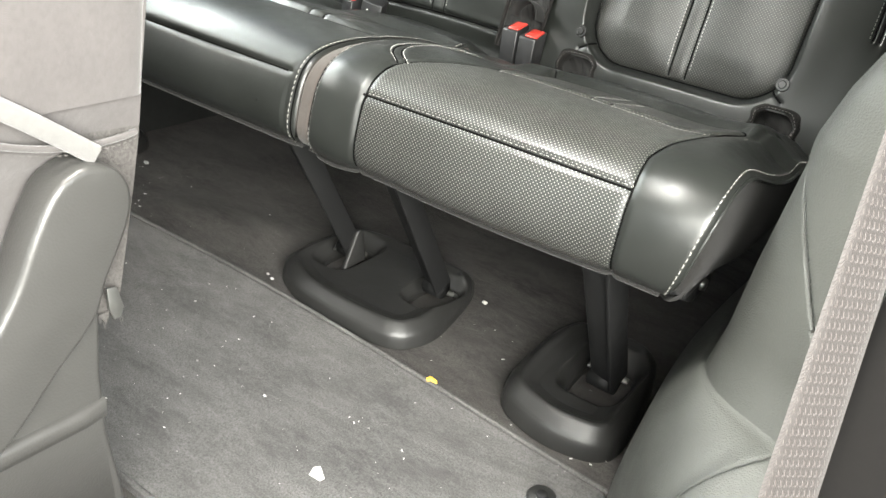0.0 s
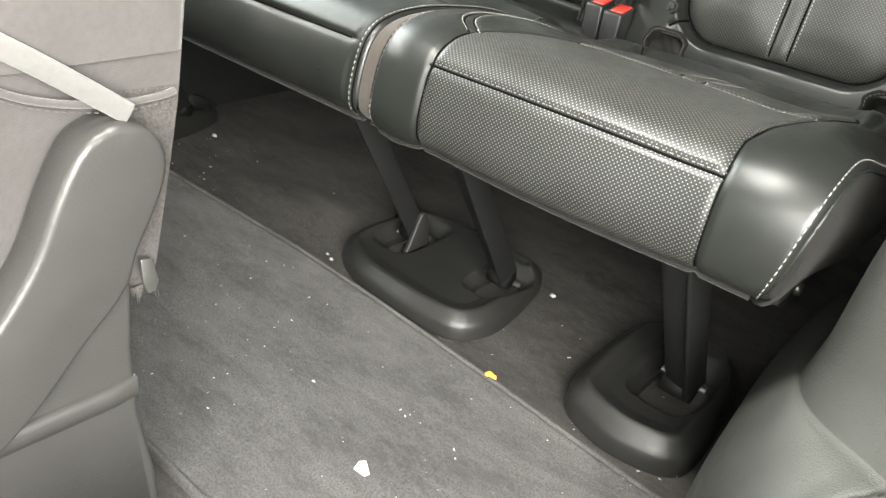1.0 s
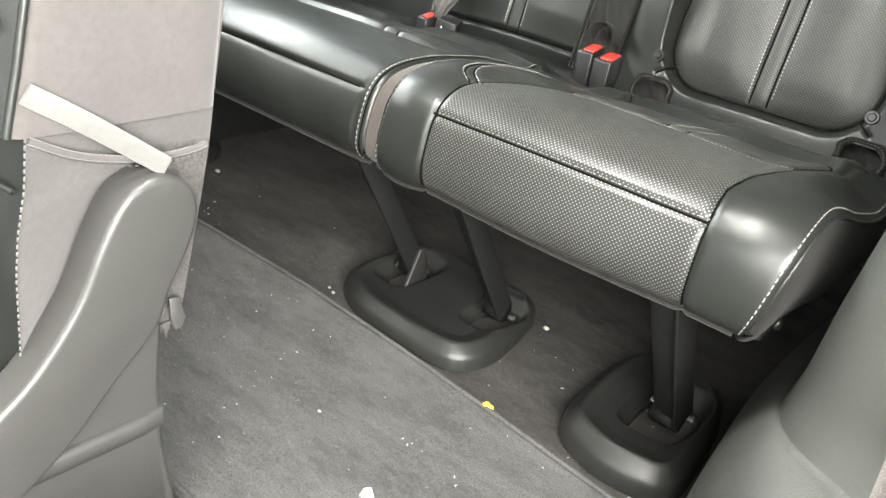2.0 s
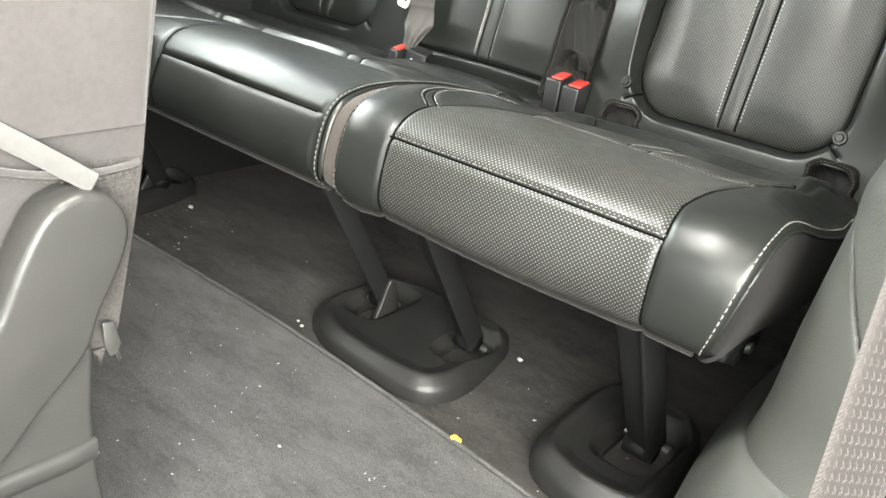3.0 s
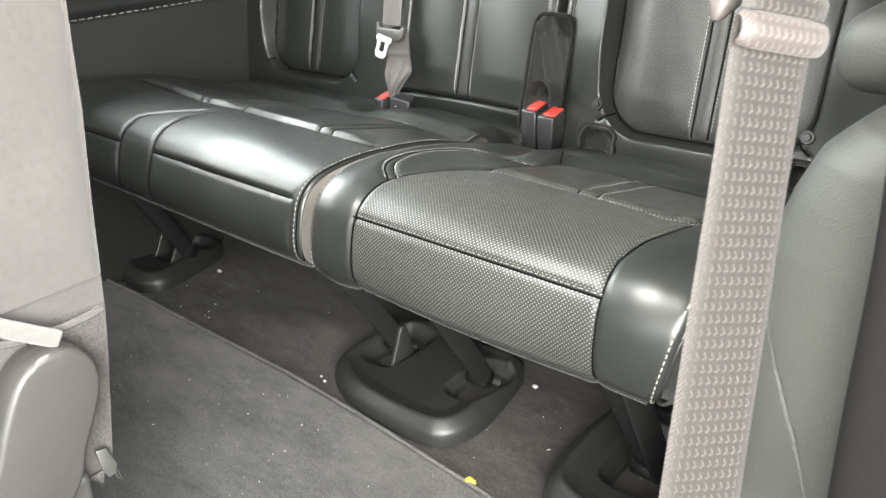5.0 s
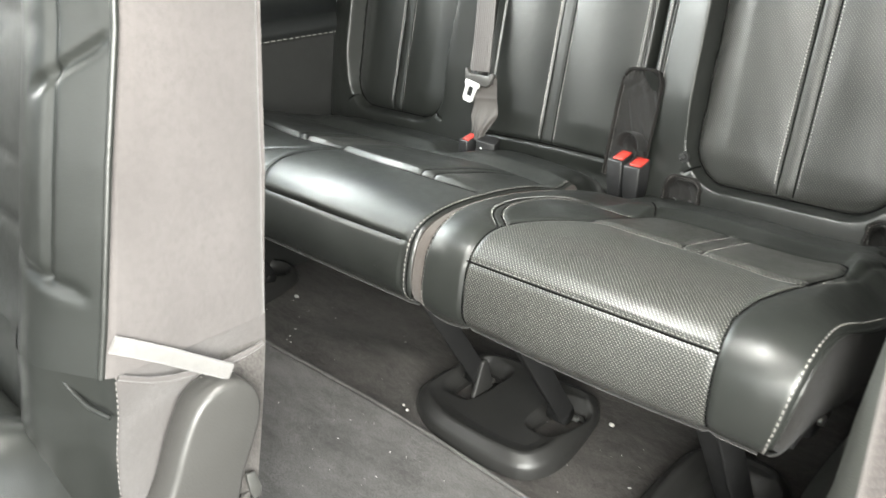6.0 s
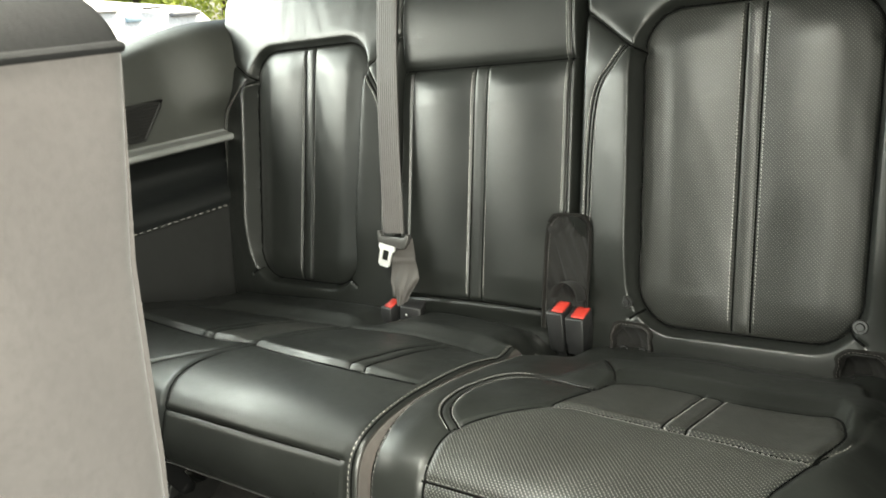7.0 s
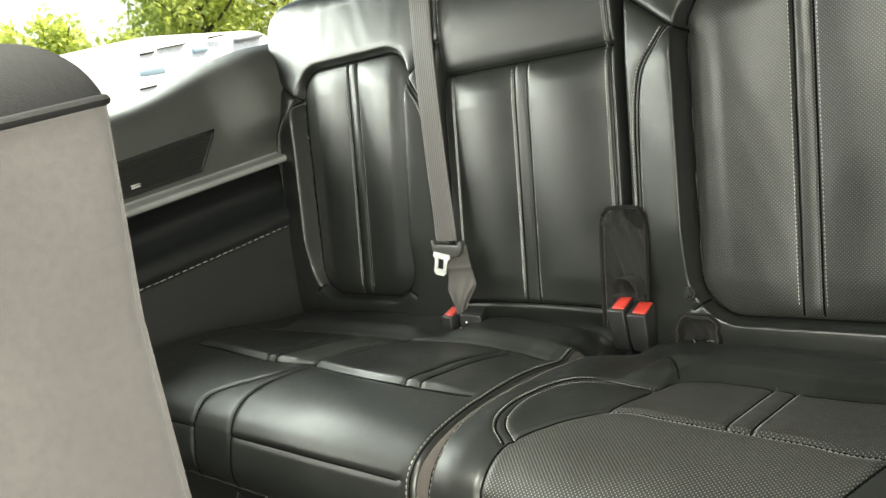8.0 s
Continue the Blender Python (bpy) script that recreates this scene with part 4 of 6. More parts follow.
def build_near_seat():
    seat = empty("third_row_single_seat", (-0.14, 0.25, 0.0), "single black leather third-row seat with perforated insert", "car seat", "third-row seats")
    near_cushion(seat)
    outer_back(seat, -0.398, 0.128, -0.1375, True, (-0.290, 0.020))
    seat_leg(seat, (-0.362, 0.10, 0.285), (-0.340, 0.232, 0.045))
    seat_leg(seat, (-0.052, 0.10, 0.285), (-0.036, 0.205, 0.045), 0.044, 0.026)
    rivet(seat, -0.297, 0.421, 0.0155)
    rivet(seat, 0.014, 0.421, 0.0155)
    socket(seat, -0.290, 0.368)
    socket(seat, 0.020, 0.368)
    hinge = box_bm((0.030, 0.075, 0.050), (0.030, 0.235, 0.228), 0.008, 3)
    bracket = part("side_bracket", hinge, BLACK_STEEL, seat, "black moulded bracket under the cushion")
    bolt = bmesh.new()
    bmesh.ops.create_cone(bolt, cap_ends=True, segments=16, radius1=0.009, radius2=0.007, depth=0.008, matrix=Matrix.Translation((0.047, 0.215, 0.228)) @ Euler((0, radians(90), 0)).to_matrix().to_4x4())
    part("bolt", bolt, DULL_STEEL, bracket)
    pan = box_bm((0.46, 0.38, 0.012), (-0.17, 0.27, 0.272), 0.004)
    part("seat_pan", pan, BLACK_STEEL, seat)
    return seat


def build_far_seat():
    seat = empty("third_row_double_seat", (-0.82, 0.25, 0.0), "two-place black leather third-row bench section", "car seat", "third-row seats")
    far_cushion(seat)
    outer_back(seat, -1.250, -0.742, -0.981, False)
    mid_back(seat)
    bez = bmesh.new()
    bmesh.ops.create_cone(bez, cap_ends=True, segments=24, radius1=0.013, radius2=0.010, depth=0.008, matrix=Matrix.Translation(on_back(-1.055, 0.990, -0.018)) @ Vector((0, -0.6, 1)).to_track_quat("Z", "Y").to_matrix().to_4x4())
    part("headrest_bezel", bez, COVER, seat, "small black headrest guide")
    seat_leg(seat, (-0.548, 0.10, 0.285), (-0.512, 0.225, 0.045))
    seat_leg(seat, (-1.155, 0.10, 0.285), (-1.135, 0.215, 0.045))
    pan = box_bm((0.70, 0.38, 0.012), (-0.83, 0.27, 0.272), 0.004)
    part("seat_pan", pan, BLACK_STEEL, seat)
    return seat


build_near_seat()
build_far_seat()

# ---- floor anchor covers ----


def anchor_cover(outline, height, slots, label, wall=1.0):
    """A moulded cover: a steep foot, a broad rolled rim and bowls that sink to openings for the legs.
    slots: centre, half width, half length, depth of the bowl, reach of the bowl."""
    ring = smooth_line([*outline, outline[0]], 241)
    mid = ring[:-1].mean(axis=0)
    thing = empty("anchor_cover", (mid[0], mid[1], 0.0), label, "seat anchor cover", "seat anchor covers")
    k = np.linspace(1, 0, 120)[:, None] ** 0.8
    x = mid[0] + k * (ring[None, :, 0] - mid[0])
    y = mid[1] + k * (ring[None, :, 1] - mid[1])
    e = seg_dist(x, y, [tuple(p) for p in ring[::3]])
    e[0] = 0.0
    z = height * np.interp(e / wall, [0, 0.001, 0.003, 0.006, 0.011, 0.017, 0.0205, 0.024, 0.030, 0.045], [0, 0.36, 0.54, 0.66, 0.80, 0.95, 1.0, 1.0, 0.93, 0.84])
    hole = np.zeros_like(z, bool)
    for sx, sy, wx, wy, deep, reach in slots:
        rr = (np.abs((x - sx) / wx) ** 4 + np.abs((y - sy) / wy) ** 4) ** 0.25
        z -= np.minimum(deep, np.maximum(z - 0.012, 0)) * (1 - sstep(1.0, reach, rr))
        hole |= rr < 1.0
    c = lambda m: m[:-1, :-1] & m[1:, :-1] & m[:-1, 1:] & m[1:, 1:]
    shell = sheet("cover_shell", np.stack([x, y, np.maximum(z, 0.0)], -1), ~c(hole), COVER, thing)
    for sx, sy, wx, wy, deep, reach in slots:
        ang = np.linspace(0, 2 * np.pi, 49)
        rx = wx * np.sign(np.cos(ang)) * np.abs(np.cos(ang)) ** 0.5
        ry = wy * np.sign(np.sin(ang)) * np.abs(np.sin(ang)) ** 0.5
        inner = np.stack([np.stack([sx + f * rx, sy + f * ry, np.full(49, h)], 1) for f, h in ((1.03, height * 0.95 - deep + 0.001), (0.99, height * 0.95 - deep - 0.004), (0.96, 0.003))], 0)
        sheet("slot_wall", inner, np.ones((2, 48), bool), COVER, thing)
        tube("striker", [(sx + t, sy + 0.35 * wy, 0.026) for t in np.linspace(-0.85 * wx, 0.85 * wx, 6)], 0.005, DULL_STEEL, thing, "bare steel striker bar")
    return thing


def guide_fin(cover, x, y, tall=0.062, thick=0.0085):
    """An upright plastic blade that leans back beside a leg."""
    side = Matrix(((0, 0, 1, 0), (1, 0, 0, 0), (0, 1, 0, 0), (0, 0, 0, 1)))
    prof = smooth_line([(0.0, 0.0), (0.013, tall * 0.45), (0.024, tall * 0.88), (0.030, tall), (0.039, tall * 0.95), (0.047, tall * 0.55), (0.052, 0.0)], 22)
    bm = prism_bm([tuple(p) for p in prof], thick, Matrix.Translation((x, y, 0.026)) @ side, 0.0022)
    part("guide_fin", bm, COVER, cover, "raised plastic leg guide")


def build_covers():
    wide = [(-0.592, 0.200), (-0.585, 0.150), (-0.553, 0.118), (-0.500, 0.096), (-0.430, 0.089), (-0.360, 0.091), (-0.316, 0.104), (-0.293, 0.138), (-0.289, 0.185), (-0.302, 0.265), (-0.318, 0.318), (-0.345, 0.338), (-0.420, 0.335), (-0.520, 0.335), (-0.578, 0.300)]
    cover = anchor_cover(wide, 0.037, [(-0.520, 0.236, 0.026, 0.044, 0.022, 1.6), (-0.346, 0.240, 0.029, 0.046, 0.024, 1.35)], "wide black moulded seat anchor cover with two openings")
    guide_fin(cover, -0.496, 0.186)
    guide_fin(cover, -0.548, 0.222, 0.034, 0.007)
    small = [(-0.156, 0.220), (-0.151, 0.150), (-0.139, 0.114), (-0.112, 0.091), (-0.060, 0.077), (-0.010, 0.083), (0.019, 0.099), (0.030, 0.128), (0.026, 0.205), (0.010, 0.300), (-0.010, 0.338), (-0.060, 0.348), (-0.125, 0.335), (-0.152, 0.295)]
    anchor_cover(small, 0.045, [(-0.045, 0.228, 0.036, 0.056, 0.034, 1.42)], "black moulded seat anchor cover with a single opening", 1.05)
    far = [(-1.262, 0.200), (-1.250, 0.135), (-1.215, 0.098), (-1.160, 0.089), (-1.115, 0.096), (-1.093, 0.122), (-1.096, 0.180), (-1.122, 0.270), (-1.150, 0.310), (-1.205, 0.312), (-1.250, 0.280)]
    cover = anchor_cover(far, 0.038, [(-1.178, 0.230, 0.034, 0.046, 0.024, 1.45)], "black moulded seat anchor cover with a single opening")
    guide_fin(cover, -1.212, 0.175, 0.050)
    guide_fin(cover, -1.143, 0.170, 0.050)


build_covers()

# ---- side trims ----


def extruded_wall(name, profile, y0, y1, ny, shape, material, label, category="trim", kind="structure"):
    """A wall panel: an (x, z) profile carried along y; shape(x, y, z) bends it."""
    prof = np.asarray(profile, float)
    y = np.linspace(y0, y1, ny)
    X = np.broadcast_to(prof[None, :, 0], (ny, len(prof)))
    Z = np.broadcast_to(prof[None, :, 1], (ny, len(prof)))
    Y = np.broadcast_to(y[:, None], X.shape)
    X, Y, Z = shape(X, Y, Z)
    ob = sheet(name, np.stack([X, Y, Z], -1), np.ones((ny - 1, len(prof) - 1), bool), material)
    return tagged(ob, label, category, kind=kind)


def far_shape(X, Y, Z):
    up = sstep(0.70, 0.78, Z)
    X = X + 0.050 * up * sstep(0.435, 0.57, Y) * (1 - 0.5 * sstep(0.80, 0.92, Z))
    Z = Z + (0.060 * sstep(0.25, 0.62, Y)) * sstep(0.76, 0.87, Z)
    return X, Y, Z


def build_far_trim():
    upper = smooth_line([(-1.236, 0.690), (-1.240, 0.72), (-1.244, 0.77), (-1.252, 0.815), (-1.270, 0.845), (-1.300, 0.858), (-1.345, 0.862)], 50)
    extruded_wall("trim_upper_far", upper, -0.55, 0.95, 90, far_shape, TRIM, "charcoal plastic quarter panel under the far window")
    shelf = [(-1.238, 0.700), (-1.236, 0.691), (-1.225, 0.688), (-1.190, 0.686), (-1.184, 0.684), (-1.182, 0.679), (-1.185, 0.674), (-1.192, 0.672)]
    extruded_wall("trim_ledge_far", shelf, -0.55, 0.95, 12, lambda a, b, c: (a, b, c), LEDGE, "grey plastic armrest ledge on the far side panel")
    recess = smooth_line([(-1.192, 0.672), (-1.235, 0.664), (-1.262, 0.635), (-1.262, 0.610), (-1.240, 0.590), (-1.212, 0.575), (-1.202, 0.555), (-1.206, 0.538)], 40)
    extruded_wall("trim_recess_far", recess, -0.55, 0.95, 30, lambda a, b, c: (a, b, c + 0.0), plastic("darker_recess_trim", (0.009, 0.0100, 0.0100), 0.40), "storage recess below the ledge, darker than the panel above")
    lower = [(-1.206, 0.538), (-1.209, 0.533), (-1.2085, 0.528), (-1.2085, 0.40), (-1.209, 0.20), (-1.215, 0.0)]
    extruded_wall("trim_lower_far", lower, -0.55, 0.95, 30, lambda a, b, c: (a, b, c), plastic("black_side_trim", (0.009, 0.0094, 0.0088), 0.6), "black lower side trim with a stitched top seam")
    y = np.linspace(-0.3, 0.60, 300)
    pts = np.stack([np.full(300, -1.2045), y, np.full(300, 0.5375)], 1)
    st = stitches("seam_stitching", [(pts, np.tile([1.0, 0, 0.3], (300, 1)))], THREAD, None, 0.010, 0.006, 0.0016)
    tagged(st, "light stitching along the far side trim seam", "stitching", kind="structure")
    # speaker grille with raised border and slats
    grille = empty("speaker_grille", (-1.243, 0.31, 0.70), "ribbed black speaker grille set in the side panel", "speaker grille")
    out = [(0.10, 0.703), (0.372, 0.705), (0.433, 0.774), (0.10, 0.762)]
    loop = [(-1.2375 - 0.08 * (z - 0.70), y, z) for y, z in out]
    dense = []
    for a, b in zip(loop, loop[1:] + loop[:1]):
        dense += [tuple(np.array(a) + (np.array(b) - np.array(a)) * t) for t in np.linspace(0, 1, 12, endpoint=False)]
    tube("border", [*dense, dense[0]], 0.0035, COVER, grille)
    plate = np.array([[loop[0], loop[1]], [loop[3], loop[2]]]) + [0.001, 0, 0]
    sheet("backing", plate, np.ones((1, 1), bool), COVER, grille)
    for k in range(12):
        t = (k + 0.7) / 12.4
        a = np.array(loop[0]) * (1 - t) + np.array(loop[3]) * t
        b = np.array(loop[1]) * (1 - t) + np.array(loop[2]) * t
        tube("slat", [a + [0.003, 0.004, 0], b + [0.003, -0.006, 0]], 0.0017, COVER, grille, sides=6)
    badge = box_bm((0.003, 0.020, 0.010), (-1.236, 0.228, 0.716), 0.0012)
    ring = part("badge", badge, STEEL, grille, "small bright metal badge")


build_far_trim()


def build_near_trim():
    """The moulded pillar and wheel-arch trim at the near end of the seats."""
    zs = np.r_[np.linspace(0.0, 0.20, 60, endpoint=False), np.linspace(0.20, 0.62, 260), np.linspace(0.625, 1.20, 60)]
    rows, arcs = [], []
    for z in zs:
        b = 0.55 * np.sqrt(max(0.0, 1 - (max(0.0, z - 0.150) / 0.092) ** 2)) + 0.45 * (1 - sstep(0.150, 0.300, z))
        e = np.interp(z, [0.0, 0.10, 0.2, 0.26, 0.36, 0.49, 0.53, 0.56, 0.585, 0.605, 0.65, 0.9, 1.2], [0.112, 0.112, 0.111, 0.113, 0.120, 0.134, 0.145, 0.158, 0.180, 0.220, 0.250, 0.28, 0.31])
        hi = np.array([(e + 0.060, 0.95), (e + 0.040, 0.55), (e + 0.018, 0.28), (e + 0.006, 0.12), (e, 0.045), (e + 0.008, 0.010), (e + 0.034, -0.014), (e + 0.075, -0.028), (e + 0.13, -0.045), (0.46, -0.085)])
        lo = np.array([(0.150, 0.95), (0.080, 0.55), (0.050, 0.38), (0.042, 0.20), (0.050, 0.06), (0.064, -0.01), (0.082, -0.06), (0.112, -0.115), (0.17, -0.16), (0.46, -0.24)])
        lo[:, 0] += 0.022 * sstep(0.02, 0.24, z)
        line = smooth_line(hi * (1 - b) + lo * b, 1400)
        dens = np.where((line[:, 1] < 0.10) & (line[:, 0] < 0.34), 8.0, 1.0)
        cum = np.cumsum(dens)
        line = line[np.searchsorted(cum, np.linspace(cum[0], cum[-1], 340))]
        rows.append(np.column_stack([line, np.full(340, z)]))
    P = np.array(rows)
    arc = np.concatenate([np.zeros((len(zs), 1)), np.cumsum(np.linalg.norm(np.diff(P, axis=1), axis=2), axis=1)], 1)
    kedge = np.argmin(P[:, :, 0] + 0.0 * P[:, :, 1], axis=1)
    edge_arc = arc[np.arange(len(zs)), kedge]
    low = int(np.searchsorted(zs, 0.34))
    edge_arc[:low] = edge_arc[low]
    a = arc - edge_arc[:, None]
    split = 0.492 - 0.75 * np.clip(a, 0, 1) - 5.0 * np.clip(a, 0, 1) ** 2 + 0.15 * np.clip(-a, 0, 1)
    N = normals(P)
    if N[200, 250, 1] > 0:
        N = -N
    depth = -0.004 * gauss(P[:, :, 2] - split, 0.0030) + 0.0030 * sstep(0.0, 0.006, P[:, :, 2] - split) * (1 - sstep(0.56, 0.60, P[:, :, 2]))
    P = P + N * depth[..., None]
    ob = sheet("trim_pillar_near", P, np.ones((len(zs) - 1, 339), bool), TRIM)
    tagged(ob, "charcoal textured plastic pillar and wheel-arch trim", "trim", kind="structure")
    arm = box_bm((0.13, 0.60, 0.064), (0.199, 0.385, 0.617), 0.028, 6)
    tagged(part("trim_armrest_near", arm, TRIM, None), "charcoal plastic side armrest on the pillar trim", "trim", kind="structure")
    mid = smooth_line([(0.262, -0.075, 0.0), (0.262, -0.075, 0.20), (0.256, -0.072, 0.40), (0.254, -0.072, 0.55), (0.246, -0.072, 0.70), (0.235, -0.05, 0.95), (0.20, 0.0, 1.18)], 60)
    sect = smooth_line([(0.02, 0.060), (-0.024, 0.030), (-0.0300, 0.002), (-0.0285, -0.012), (-0.018, -0.021), (0.010, -0.030), (0.060, -0.042), (0.16, -0.065)], 40)
    P = np.stack([np.column_stack([p[0] + sect[:, 0], p[1] + sect[:, 1], np.full(40, p[2])]) for p in mid])
    seal = sheet("door_seal", P, np.ones((59, 39), bool), plain("taupe_pillar_covering", (0.0085, 0.0078, 0.0075), 0.95, noise_scale=300.0, gloss=0.1))
    tagged(seal, "dark taupe covered door edge along the pillar", "door seal", kind="structure")


build_near_trim()

# ---- second-row seat ----


def build_second_row_seat():
    seat = empty("second_row_seat", (-0.52, -0.6, 0.0), "black leather second-row seat with grey cloth side", "car seat")
    zs = np.r_[np.linspace(0.475, 0.86, 90), 0.86 + 0.052 * np.sin(np.linspace(0, np.pi / 2, 34))[1:]]
    th = np.linspace(0.72 * np.pi, 2.72 * np.pi, 481)
    rows = []
    for z in zs:
        zc = min(z, 0.9)
        yf = np.interp(zc, [0.47, 0.514, 0.639, 0.737, 0.87, 0.92], [-0.474, -0.462, -0.433, -0.408, -0.386, -0.382])
        yb = np.interp(zc, [0.47, 0.54, 0.609, 0.741, 0.87, 0.92], [-0.323, -0.314, -0.304, -0.291, -0.267, -0.265])
        k = np.sqrt(max(0.0, 1 - (max(0.0, z - 0.86) / 0.0525) ** 2))
        yc, b = (yf + yb) / 2, (yb - yf) / 2 * (0.25 + 0.75 * k)
        a = 0.256 - 0.05 * (1 - k)
        c, s = np.cos(th), np.sin(th)
        x = -0.520 + a * np.sign(c) * np.abs(c) ** 0.16
        y = yc + b * np.sign(s) * np.abs(s) ** 0.12
        front = s < -0.2
        y = y - front * 0.030 * gauss(np.abs(x + 0.52) - 0.175, 0.06) * k
        y = y + front * 0.0032 * gauss(x + 0.318, 0.0040) * (z > 0.545) * (z < 0.86)
        y = y + front * 0.004 * gauss(z - (0.738 + 0.62 * (x + 0.262)), 0.005) * sstep(-0.345, -0.33, x) * (1 - sstep(-0.285, -0.27, x))
        y = y + front * 0.004 * gauss(z - (0.535 + 0.25 * np.abs(x + 0.27)), 0.005) * (1 - sstep(-0.30, -0.275, x))
        x = x - 0.006 * np.sin((z - 0.475) / 0.4 * np.pi) * (c > 0.9)
        rows.append(np.stack([x, y, np.full(481, z)], 1))
    P = np.array(rows)
    uv = np.stack([np.broadcast_to(th, P.shape[:2]) * 0.1, P[..., 2]], -1)
    cz, cy, cx = (0.25 * (P[:-1, :-1, i] + P[1:, :-1, i] + P[:-1, 1:, i] + P[1:, 1:, i]) for i in (2, 1, 0))
    cth = 0.5 * (th[:-1] + th[1:])[None] + 0 * cz
    frontf = (cth > np.pi * 1.08) & (cth < np.pi * 1.80)
    cap = cz > 0.868
    back = sheet("backrest", P, frontf & ~cap, LEATHER, seat, "black leather seatback front with side bolster", uv)
    sheet("side_panel", P, ~frontf & ~cap, GREY_CLOTH, back, "pale grey knitted cloth side and back panel", uv)
    sheet("top_cap", P, cap, MATT_VINYL, back, "matt black vinyl top cap", uv)
    top = P[-1]
    from_data("top_fill", top[:-1], [tuple(range(480))], MATT_VINYL, back)
    r = int(np.argmin(np.abs(zs - 0.868)))
    pipe = np.array([[np.interp(0.868, zs, P[:, j, axis]) for axis in range(3)] for j in range(0, 481, 2)])
    for axis in range(3):
        pipe[:, axis] = np.convolve(np.pad(pipe[:, axis], 3, mode="edge"), np.ones(7) / 7, mode="valid")
    tube("piping", pipe, 0.0034, MATT_VINYL, back, "black piping")
    i0 = int(np.argmin(np.abs(th - np.pi * 1.81)))
    N = np.tile([1.0, -0.6, 0.0], (r, 1))
    stitches("stitching", [(P[:r, i0] + [0.001, -0.001, 0], N)], DULL_THREAD, back, 0.004, 0.0016, 0.0016)
    tube("front_welt", P[:r, i0 + 2], 0.003, LEATHER, back)
    # lower cloth, hinge cover and base
    zs2 = np.linspace(0.300, 0.478, 40)
    front_y = lambda z: np.interp(z, [0.30, 0.33, 0.38, 0.41, 0.44, 0.478], [-0.484, -0.482, -0.479, -0.475, -0.468, -0.463])
    yb2 = np.interp(zs2, [0.30, 0.33, 0.365, 0.40, 0.44, 0.478], [-0.361, -0.355, -0.348, -0.341, -0.334, -0.329])
    v = np.linspace(0, 1, 24)
    low = np.stack([np.stack([-0.268 - 0.012 * np.sin(np.pi * v) ** 0.5 * 0 - 0.014 * v * (1 - v) * 4 * np.clip((0.475 - z) / 0.05, 0, 1), b + (front_y(z) - b) * v, np.full(24, z)], 1) for z, b in zip(zs2, yb2)])
    upper = (zs2[:-1] > 0.447)[:, None] & np.ones((39, 23), bool)
    strip = ~upper & (np.linspace(0, 1, 24)[:-1] < 0.30)[None]
    sheet("lower_side", low, ~strip, GREY_CLOTH, seat, "grey cloth lower side panel")
    BACK_CARPET = carpet("grey_back_carpet", (0.075, 0.070, 0.067), 0.6)
    sheet("side_carpet", low, strip, BACK_CARPET, seat, "worn grey carpet below the seam")
    rnd = random.Random(4)
    verts, faces = [], []
    for k in range(46):
        y = -0.357 - 0.034 * k / 45
        l = rnd.uniform(0.006, 0.017) * (0.6 + 0.4 * math.sin(k * 0.4)) + 0.002
        n = len(verts)
        dx = rnd.uniform(-0.004, 0.003)
        verts += [(-0.269, y, 0.302), (-0.269, y - 0.0016, 0.302), (-0.268 + dx, y + rnd.uniform(-0.003, 0.003), 0.302 - l), (-0.272, y - 0.0008, 0.302)]
        faces += [(n, n + 1, n + 2), (n + 1, n + 3, n + 2), (n + 3, n, n + 2)]
    tagged(from_data("frayed_edge", verts, faces, BACK_CARPET, seat, "frayed torn carpet edge", smooth=False), kind="stuff")
    u2 = np.linspace(0, 1, 20)
    lf = np.stack([np.stack([-0.268 - 0.30 * u2, front_y(z) - 0.030 * gauss(np.abs(0.252 - 0.30 * u2) - 0.175, 0.06) * sstep(0.0, 0.2, u2) - 0.010 * sstep(0.0, 0.3, u2), np.full(20, z)], 1) for z in zs2])
    sheet("lower_front", lf, np.ones((39, 19), bool), LEATHER, seat, "black leather lower bolster")
    stitches("lower_front_stitching", [(lf[:, 0] + [0.001, -0.001, 0], np.tile([1.0, -0.6, 0], (40, 1)))], DULL_THREAD, seat, 0.0035, 0.0016, 0.0014)
    flap = np.stack([np.stack([np.full(8, -0.268) - 0.25 * np.linspace(0, 1, 8), np.full(8, b), np.full(8, z)], 1) for z, b in zip(zs2, yb2)])
    sheet("back_carpet", flap, np.ones((39, 7), bool), BACK_CARPET, seat, "grey carpeted lower seatback")
    seam = smooth_line([(-0.2685, -0.336, 0.4465), (-0.266, -0.346, 0.446), (-0.264, -0.37, 0.446), (-0.264, -0.40, 0.449), (-0.264, -0.436, 0.459), (-0.265, -0.464, 0.474)], 40)
    tube("lower_seam", seam, 0.0026, GREY_CLOTH, seat)
    stitches("lower_stitching", [(seam + [0.0005, 0, -0.005], np.tile([1.0, 0, 0], (40, 1)))], DULL_THREAD, seat, 0.0030, 0.0022, 0.0007)
    side_m = Matrix(((0, 0, 1, 0), (1, 0, 0, 0), (0, 1, 0, 0), (0, 0, 0, 1)))
    arm_out = smooth_line([(-0.392, 0.441), (-0.371, 0.435), (-0.360, 0.418), (-0.360, 0.398), (-0.371, 0.372), (-0.384, 0.348), (-0.391, 0.327), (-0.405, 0.309), (-0.428, 0.288), (-0.470, 0.245), (-0.52, 0.215), (-0.56, 0.235), (-0.54, 0.275), (-0.490, 0.315), (-0.455, 0.358), (-0.436, 0.397), (-0.420, 0.425), (-0.408, 0.436), (-0.392, 0.439)], 60)[:-1]
